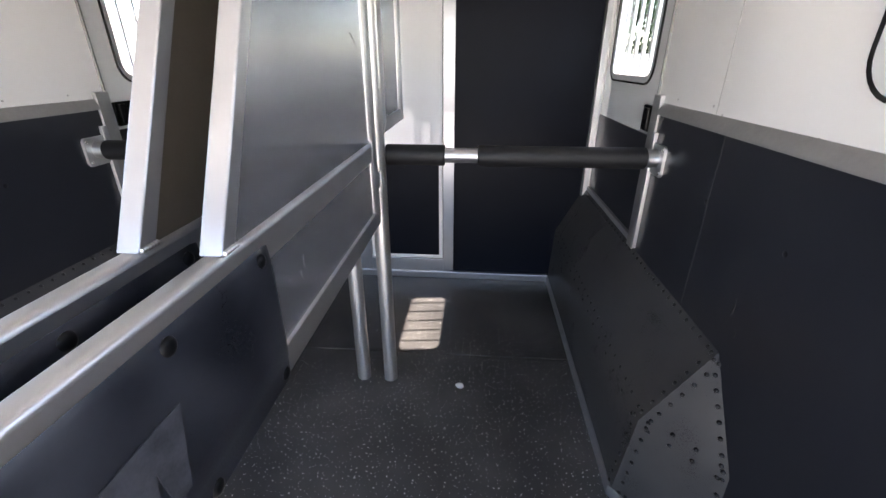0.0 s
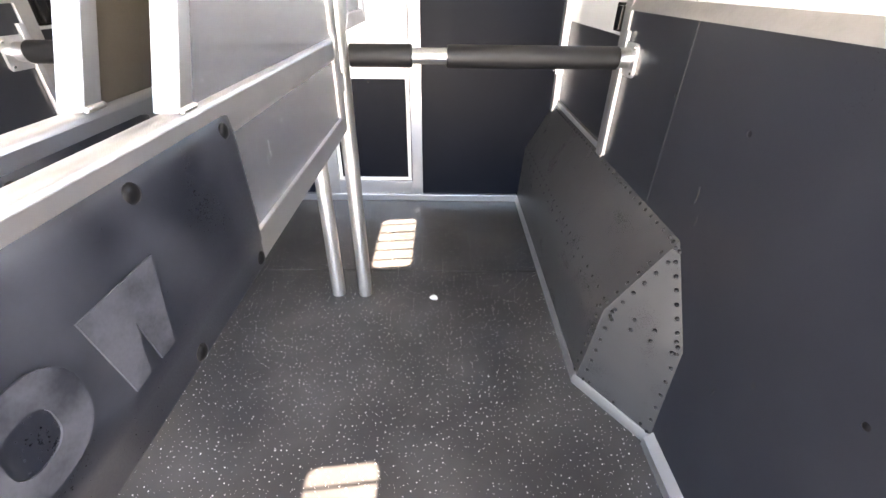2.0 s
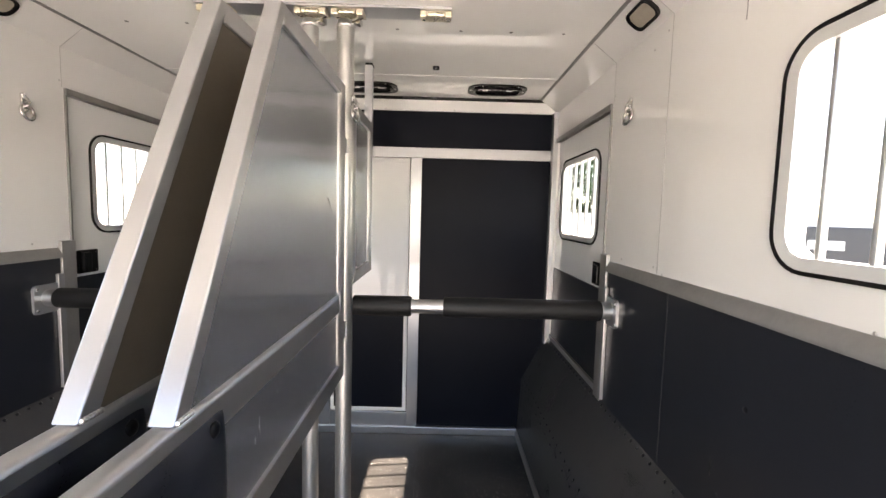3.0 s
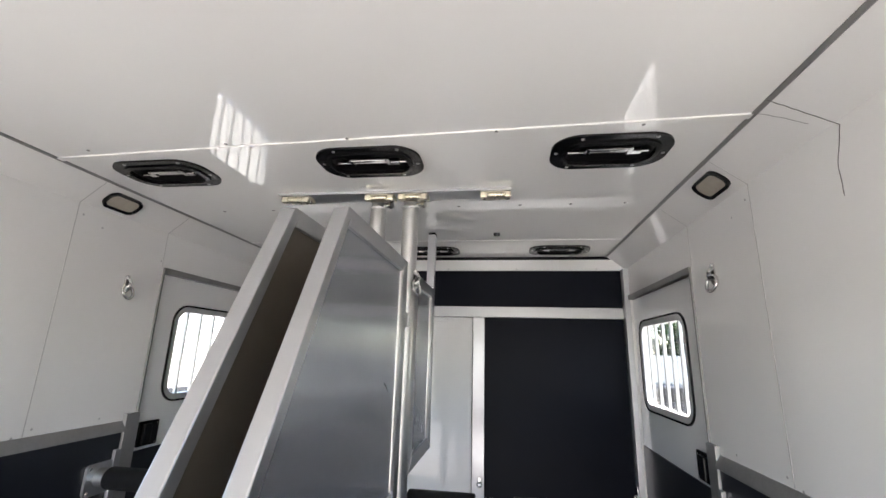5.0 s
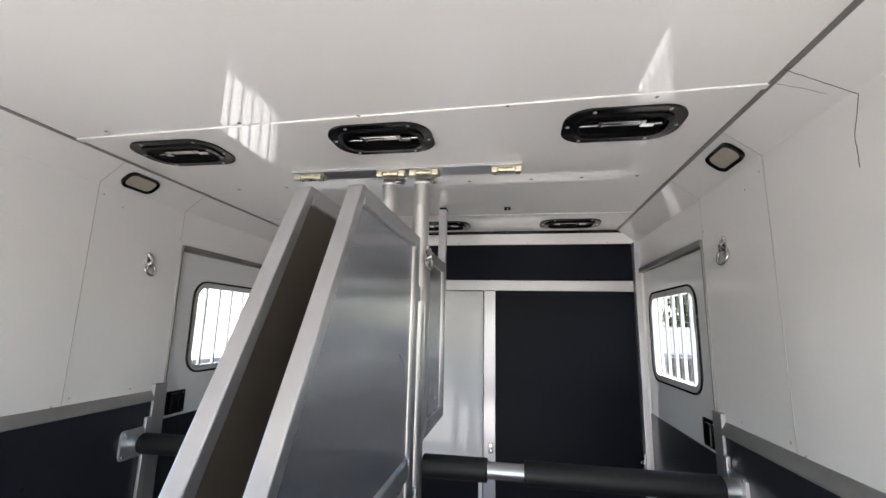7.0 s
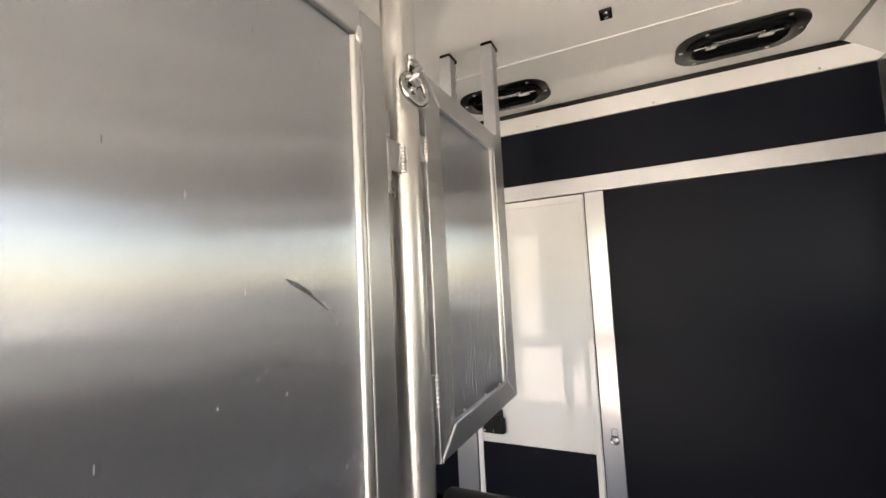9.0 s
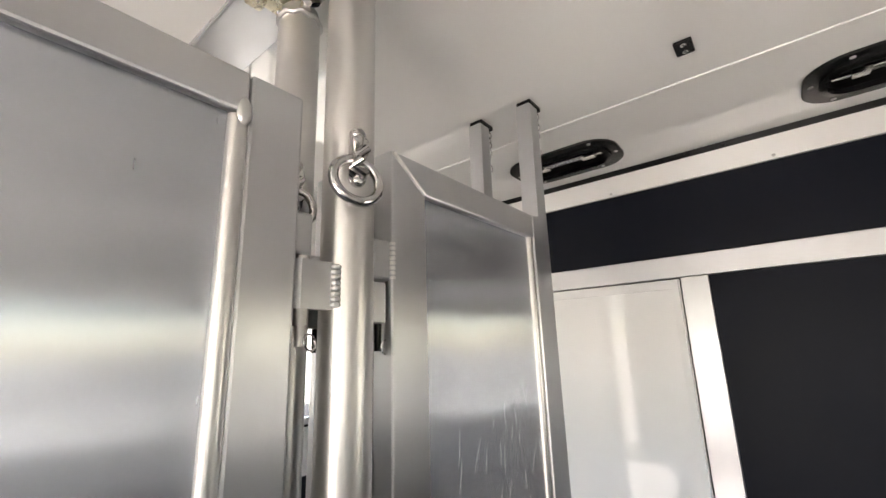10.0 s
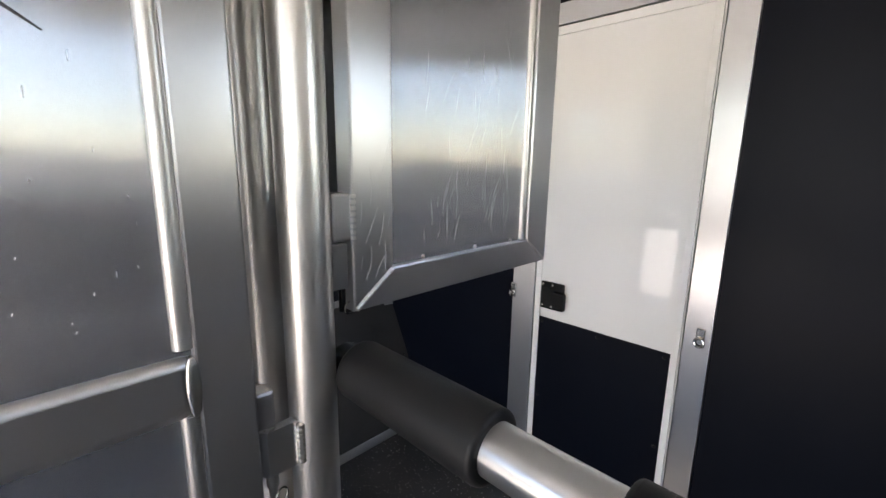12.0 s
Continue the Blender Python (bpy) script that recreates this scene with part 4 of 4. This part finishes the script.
gate_right = head_gate()
gate_left = copy_thing(gate_right, pose(LX - 0.003, 1.9, 1.216))

# ---------- latch plate on the ceiling ----------
plate = thing("latch_plate", -0.42, 1.572, 2.262, "aluminium latch plate screwed to the ceiling", "latch plate")
part("plate", boxed(-0.49, 0.468, -0.05, 0.05, 0.022, 0.028, 0.002), aluminium, plate)
part("front_lip", boxed(-0.49, 0.468, -0.054, -0.051, 0.019, 0.028, 0.001), aluminium, plate)
for x in (-0.42, -0.06, 0.078, 0.408):
    unit = part("spring_latch", boxed(x - 0.058, x + 0.058, -0.03, 0.026, 0.006, 0.0225, 0.002), zinc, plate, "yellowed zinc spring latch")
    part("barrel", rod((x - 0.03, -0.038, 0.004), (x + 0.03, -0.038, 0.004), 0.010, 16), zinc, unit)
    for dx in (-0.046, 0.046):
        part("lug", boxed(x + dx - 0.013, x + dx + 0.013, -0.05, -0.022, -0.008, 0.016, 0.004), zinc, unit)
        bm = bmesh.new()
        dome(bm, (x + dx, 0.005, 0.004), 0.006, (0, 0, -1), 0.6, 8)
        part("screw", bm, chrome, unit)


# ---------- breast bars ----------
def breast_bar(s):
    def X(x):
        return x if s > 0 else mirror_x(x)
    y, z = 1.662, 1.132
    bar = thing("breast_bar", X(0.2), y, z, "padded breast bar with black foam sleeves across a stall", "bar", "breast bars")
    ox = X(0.2)

    def rodx(name, x0, x1, r, m, parent, label="", seg=32, bev=0.0):
        bm = rod((X(x0) - ox, 0, 0), (X(x1) - ox, 0, 0), r, seg)
        if bev:
            bmesh.ops.bevel(bm, geom=[e for e in bm.edges if abs(e.verts[0].co.x - e.verts[1].co.x) < 1e-5], offset=bev, segments=3, affect="EDGES", profile=0.5)
        return part(name, bm, m, parent, label)
    x_in = -0.318 if s > 0 else -0.33
    rodx("steel_tube", x_in, 0.758, 0.030, aluminium, bar, "bare aluminium tube")
    rodx("foam_sleeve", 0.045, 0.715, 0.0425, black_foam, bar, "black foam sleeve", bev=0.006)
    rodx("foam_sleeve", x_in - 0.018, -0.090, 0.0425, black_foam, bar, "black foam sleeve", bev=0.006)
    rodx("end_cap", x_in - 0.062, x_in - 0.0185, 0.0275, black_plastic, bar, "black end cap", bev=0.006)
    rodx("end_cup", 0.717, 0.766, 0.036, aluminium, bar)
    a, b = sorted((X(0.757) - ox, X(0.768) - ox))
    pl = part("mount_plate", prismed(rounded(-0.066, 0.078, -0.064, 0.056, 0.014), "x", a, b, 0.003), aluminium, bar, "aluminium mounting plate")
    for dy in (-0.05, 0.06):
        for dz in (-0.048, 0.04):
            bm = bmesh.new()
            dome(bm, (X(0.757) - ox, dy, dz), 0.007, (-s, 0, 0), 0.6, 8)
            part("bolt", bm, chrome, pl)
    return bar


breast_bar(1)
breast_bar(-1)


# ---------- tie rings ----------
def tie_ring(name_label, x, y, z, nx, ny, turn=0.0, group="tie rings"):
    t = thing("tie_ring", x, y, z, name_label, "tie ring", group)
    n = Vector((nx, ny, 0)).normalized()
    t.rotation_euler = (0, 0, math.atan2(n.y, n.x))
    # local x points away from the surface
    bm = bmesh.new()
    prism(bm, rounded(-0.011, 0.011, -0.036, 0.043, 0.0105), "x", 0.0, 0.005, 0.001)
    part("back_plate", bm, chrome, t)
    bm = bmesh.new()
    sweep(bm, [(0.004, 0.0, 0.028), (0.012, 0.004, 0.020), (0.020, 0.004, 0.008), (0.019, -0.002, -0.004), (0.012, -0.007, -0.014), (0.012, 0.006, -0.020), (0.005, 0.004, -0.024)], 0.0075, 10)
    part("staple", bm, chrome, t)
    bm = bmesh.new()
    torus(bm, (0.014, turn, -0.032), 0.0295, 0.0062, (1, 0.12, 0.22), 32, 10)
    part("ring", bm, chrome, t)
    bm = bmesh.new()
    dome(bm, (0.005, 0, 0.034), 0.009, (1, 0, 0), 0.7, 12)
    part("bolt", bm, chrome, t)
    bm = bmesh.new()
    dome(bm, (0.005, 0, -0.028), 0.009, (1, 0, 0), 0.7, 12)
    part("bolt", bm, chrome, t)
    return t


tie_ring("chrome tie ring bolted to a white wall", XR, 1.615, 1.965, -1, 0, 0.004)
tie_ring("chrome tie ring bolted to a white wall", XL, 1.613, 1.918, 1, 0, 0.004)
for x in (PX, LX):
    a = radians(-22)
    tie_ring("chrome tie ring bolted to a centre post", x + 0.0325 * math.cos(a), PY + 0.0325 * math.sin(a), 1.938, math.cos(a), math.sin(a), -0.004)


# ---------- roof vents ----------
def roof_vent():
    v = thing("roof_vent", *VENTS[0], ZC, "black oval roof vent with a chrome crank handle", "roof vent", "roof vents")
    bm = bmesh.new()
    ring_frame(bm, rounded(-0.178, 0.178, -0.112, 0.112, 0.085, 10), rounded(-0.146, 0.146, -0.080, 0.080, 0.062, 10), "z", 0.0, -0.007, 0.0)
    part("flange", bm, black_plastic, v, "glossy black flange")
    bm = bmesh.new()
    ring_frame(bm, rounded(-0.146, 0.146, -0.080, 0.080, 0.062, 10), rounded(-0.132, 0.132, -0.066, 0.066, 0.054, 10), "z", 0.0, -0.012, -0.003)
    part("inner_rim", bm, black_plastic, v, "raised black inner rim")
    bm = bmesh.new()
    ring_frame(bm, rounded(-0.138, 0.138, -0.072, 0.072, 0.058, 10), rounded(-0.134, 0.134, -0.068, 0.068, 0.055, 10), "z", 0.001, 0.040)
    part("well", bm, screw_steel, v, "deep black vent well")
    bm = bmesh.new()
    prism(bm, rounded(-0.138, 0.138, -0.072, 0.072, 0.058, 10), "z", 0.0405, 0.044)
    lid = part("vent_lid", bm, screw_steel, v, "closed black vent lid")
    for y in (-0.035, 0.0, 0.035):
        part("rib", boxed(-0.11, 0.11, y - 0.003, y + 0.003, 0.034, 0.040, 0.001), black_plastic, lid)
    # folded crank inside the opening
    part("crank_rod", rod((-0.122, 0.012, 0.004), (0.122, 0.012, 0.004), 0.0045, 12), chrome, v)
    part("crank_handle", boxed(-0.058, 0.058, -0.028, -0.006, -0.006, 0.002, 0.003), chrome, v, "folded chrome handle")
    part("grip_edge", rod((-0.058, -0.026, -0.007), (0.058, -0.026, -0.007), 0.0035, 10), chrome, v)
    for x in (-0.063, 0.063):
        part("crank_arm", prismed([(x - 0.006, -0.024), (x + 0.006, -0.024), (x + 0.008, 0.018), (x - 0.008, 0.018)], "z", -0.005, 0.004, 0.002), chrome, v)
    part("crank_lug", boxed(-0.088, -0.062, 0.000, 0.022, -0.004, 0.012, 0.003), chrome, v)
    part("crank_lug", boxed(0.062, 0.100, 0.000, 0.022, -0.004, 0.012, 0.003), chrome, v)
    for x, y in ((-0.115, 0.094), (0.095, 0.096), (-0.095, -0.096), (0.115, -0.094), (0.162, 0.01), (-0.162, -0.01)):
        bm = bmesh.new()
        dome(bm, (x, y, -0.007), 0.006, (0, 0, -1), 0.5, 8)
        part("screw", bm, aluminium_dull, v)
    return v


vent = roof_vent()
for x, y in VENTS[1:]:
    copy_thing(vent, pose(x, y, ZC))


# ---------- lamps in the sloping sides ----------
def cove_lamp(s):
    slope = math.atan2(ZC - ZW, XR - CE)
    x, z = 0.7175, 2.243
    lamp = thing("courtesy_lamp", x if s > 0 else mirror_x(x), 1.43 if s > 0 else 1.46, z, "small unlit courtesy lamp with a black bezel", "lamp", "courtesy lamps")
    lamp.scale = (0.88, 0.88, 0.88)
    lamp.rotation_euler = (0, s * slope, 0)
    bm = bmesh.new()
    ring_frame(bm, rounded(-0.047, 0.047, -0.088, 0.088, 0.036), rounded(-0.034, 0.034, -0.073, 0.073, 0.026), "z", 0.0, -0.014, 0.004)
    part("bezel", bm, black_plastic, lamp, "black oval bezel")
    part("lens", prismed(rounded(-0.0345, 0.0345, -0.0735, 0.0735, 0.026), "z", 0.0, -0.008), lens_plastic, lamp, "ribbed amber-grey lens")
    return lamp


cove_lamp(1)
cove_lamp(-1)

# ---------- small things ----------
clip = thing("ceiling_clip", -0.018, 2.167, ZC, "small black clip on the ceiling", "clip")
part("body", boxed(-0.017, 0.017, -0.024, 0.024, -0.008, 0.0, 0.003), black_plastic, clip)
for y in (-0.013, 0.013):
    bm = bmesh.new()
    dome(bm, (0, y, -0.008), 0.006, (0, 0, -1), 0.5, 8)
    part("screw", bm, chrome, clip)
for x in (-1.3, -1.05, -0.176, 0.09, 0.30, 0.52):
    bm = bmesh.new()
    dome(bm, (0, 0, 0), 0.008, (0, 0, -1), 0.4, 10)
    ob = tagged(part("ceiling_screw", bm, grey_trim), "small grey screw cap in the ceiling", "screw", "ceiling screws")
    ob.location = (x, 1.724, ZC)
for x in (-1.35, -0.85, -0.45, 0.0, 0.4):
    bm = bmesh.new()
    dome(bm, (0, 0, 0), 0.006, (0, 0, -1), 0.4, 10)
    ob = tagged(part("ceiling_screw", bm, grey_trim), "small grey screw in the ceiling strip", "screw", "ceiling screws")
    ob.location = (x, 1.084, ZC - 0.005)

bm = bmesh.new()
bmesh.ops.create_icosphere(bm, subdivisions=2, radius=0.02)
for q in bm.verts:
    k = 1 + 0.35 * noise.noise(q.co * 60)
    q.co = Vector((q.co.x * 1.1 * k, q.co.y * 0.8 * k, max(q.co.z * 0.5 * k, -0.006)))
lump = tagged(part("dirt_lump", bm, white_wall), "small whitish lump on the black floor", "debris")
lump.location = (-0.006, 1.558, 0.006)

# a dark hairline of old sealant across the cove and down the wall
bm = bmesh.new()
n_c = Vector((-0.6, 0, -0.8)) * 0.0012


def hairline(pts, off, r):
    fine = []
    for p, q in zip(pts, pts[1:]):
        p, q = Vector(p), Vector(q)
        fine += [p.lerp(q, i / 5) for i in range(5)]
    fine.append(Vector(pts[-1]))
    sweep(bm, [p + Vector(off) + Vector((0, 0.0022 * noise.noise(p * 70), 0)) for p in fine], r, 5)


hairline([(0.655, 0.990, 2.283), (0.69, 0.978, 2.256), (0.73, 0.968, 2.225), (0.774, 0.955, 2.191)], n_c, 0.0009)
hairline([(0.774, 0.955, 2.19), (0.7765, 0.970, 2.15), (0.7765, 0.985, 2.11), (0.7765, 0.985, 2.06), (0.7765, 0.986, 2.03)], (-0.001, 0, 0), 0.0009)
hairline([(0.662, 1.04, 2.278), (0.70, 1.015, 2.248), (0.74, 0.995, 2.217)], n_c, 0.0005)
part("sealant_line", bm, sealant, wall_right, "dark hairline of old sealant")

# ---------- outdoors ----------
bm = bmesh.new()
bmesh.ops.create_grid(bm, x_segments=40, y_segments=40, size=400)
for q in bm.verts:
    q.co.z = -0.5
tagged(part("ground", bm, gravel), "pale sunlit gravel yard", "ground", kind="structure")

boundary = thing("yard_wall", 20, 30, -0.5, "long low white boundary wall", "wall")
part("wall_body", boxed(-32, 25, -0.15, 0.15, 0, 2.3), white_wall, boundary)
part("coping", boxed(-32.1, 25.1, -0.22, 0.22, 2.301, 2.38, 0.02), white_wall, boundary)


def tree(x, y, h, seed):
    rnd = random.Random(seed)
    t = thing("tree", x, y, -0.5, "leafy green tree beyond the yard wall", "tree", "yard trees")
    bm = bmesh.new()
    cyl(bm, (0, 0, 0), (0.1, 0.05, h * 0.5), h * 0.035, 10, h * 0.022)
    for i in range(7):
        a = i * 2.4
        z = h * (0.32 + 0.05 * i)
        cyl(bm, (0.08, 0.04, z), (math.cos(a) * h * 0.22, math.sin(a) * h * 0.22, z + h * 0.2), h * 0.014, 7, h * 0.005)
    part("trunk", bm, bark, t)
    bm = bmesh.new()
    for k in range(40):
        a, r = rnd.uniform(0, 6.28), h * 0.36 * math.sqrt(rnd.random())
        c = Vector((math.cos(a) * r, math.sin(a) * r, h * rnd.uniform(0.14, 0.95)))
        size = h * rnd.uniform(0.07, 0.13)
        for i in range(60):
            d = Vector((rnd.gauss(0, 1), rnd.gauss(0, 1), rnd.gauss(0, 0.8))) * size * 0.6
            q = Euler((rnd.uniform(0, 6.28), rnd.uniform(0, 6.28), rnd.uniform(0, 6.28))).to_matrix()
            s = h * rnd.uniform(0.016, 0.034)
            vs = [bm.verts.new(c + d + q @ Vector(p)) for p in ((-s, 0, 0), (0, -s * 0.5, 0), (s, 0, 0), (0, s * 0.5, 0))]
            bm.faces.new(vs)
    part("crown", bm, leaf, t)
    return t


for i, (x, y, h) in enumerate(((2, 34, 9), (5.5, 33.5, 10), (9, 34, 11), (12.5, 33.5, 10), (16, 34.5, 10), (20.5, 35, 9.5), (27, 38, 9), (-4, 36, 8))):
    tree(x, y, h, i)


def car(x, y, turn):
    c = thing("parked_car", x, y, -0.5, "dark parked car on the gravel", "car")
    c.rotation_euler = (0, 0, radians(turn))
    body = [(-2.2, 0.35), (2.15, 0.35), (2.2, 0.62), (2.05, 0.82), (1.1, 0.95), (0.45, 1.42), (-1.2, 1.46), (-1.95, 1.0), (-2.2, 0.9)]
    part("body", prismed(body, "y", -0.85, 0.85, 0.08), car_paint, c)
    for s in (-1, 1):
        part("side_glass", prismed([(0.85, 0.97), (0.40, 1.34), (-1.1, 1.37), (-1.6, 1.0)], "y", s * 0.845, s * 0.862), dark_glass, c)
        for wx in (-1.35, 1.35):
            wheel = part("wheel", rod((wx, s * 0.66, 0.33), (wx, s * 0.88, 0.33), 0.33, 28), tyre_rubber, c)
            part("rim", rod((wx, s * 0.87, 0.33), (wx, s * 0.892, 0.33), 0.21, 20), chrome, wheel)


car(5.1, 14.2, 15)

trailer = thing("parked_trailer", 13.4, 13.8, -0.5, "long dark parked trailer with a white mark", "trailer")
trailer.rotation_euler = (0, 0, radians(-45))
part("body", boxed(-6, 6, -1.1, 1.1, 0.75, 1.95, 0.05), dark_paint, trailer)
part("skirt", boxed(-5.8, 5.8, -1.0, 1.0, 0.45, 0.75, 0.03), white_wall, trailer)
bm = bmesh.new()
for x, w in ((-2.6, 0.8), (-1.5, 0.5), (-0.8, 0.9)):
    box(bm, x, x + w, -1.115, -1.1, 1.2, 1.5, 0.01)
part("white_mark", bm, white_wall, trailer, "plain white mark")
for x in (-3.5, 3.5):
    for y in (-1.0, 1.0):
        part("wheel", rod((x, y - 0.12, 0.4), (x, y + 0.12, 0.4), 0.4, 24), tyre_rubber, trailer)

van = thing("white_trailer", -8.5, 9, -0.5, "white box trailer parked in the yard", "trailer")
part("body", boxed(-1.2, 1.2, -4, 4, 0.6, 3.0, 0.08), white_wall, van)
part("dark_stripe", boxed(1.19, 1.215, -3.9, 3.9, 1.0, 1.25), dark_paint, van)
for y in (-2.5, 2.5):
    for x in (-1.05, 1.05):
        part("wheel", rod((x - 0.12, y, 0.38), (x + 0.12, y, 0.38), 0.38, 24), tyre_rubber, van)
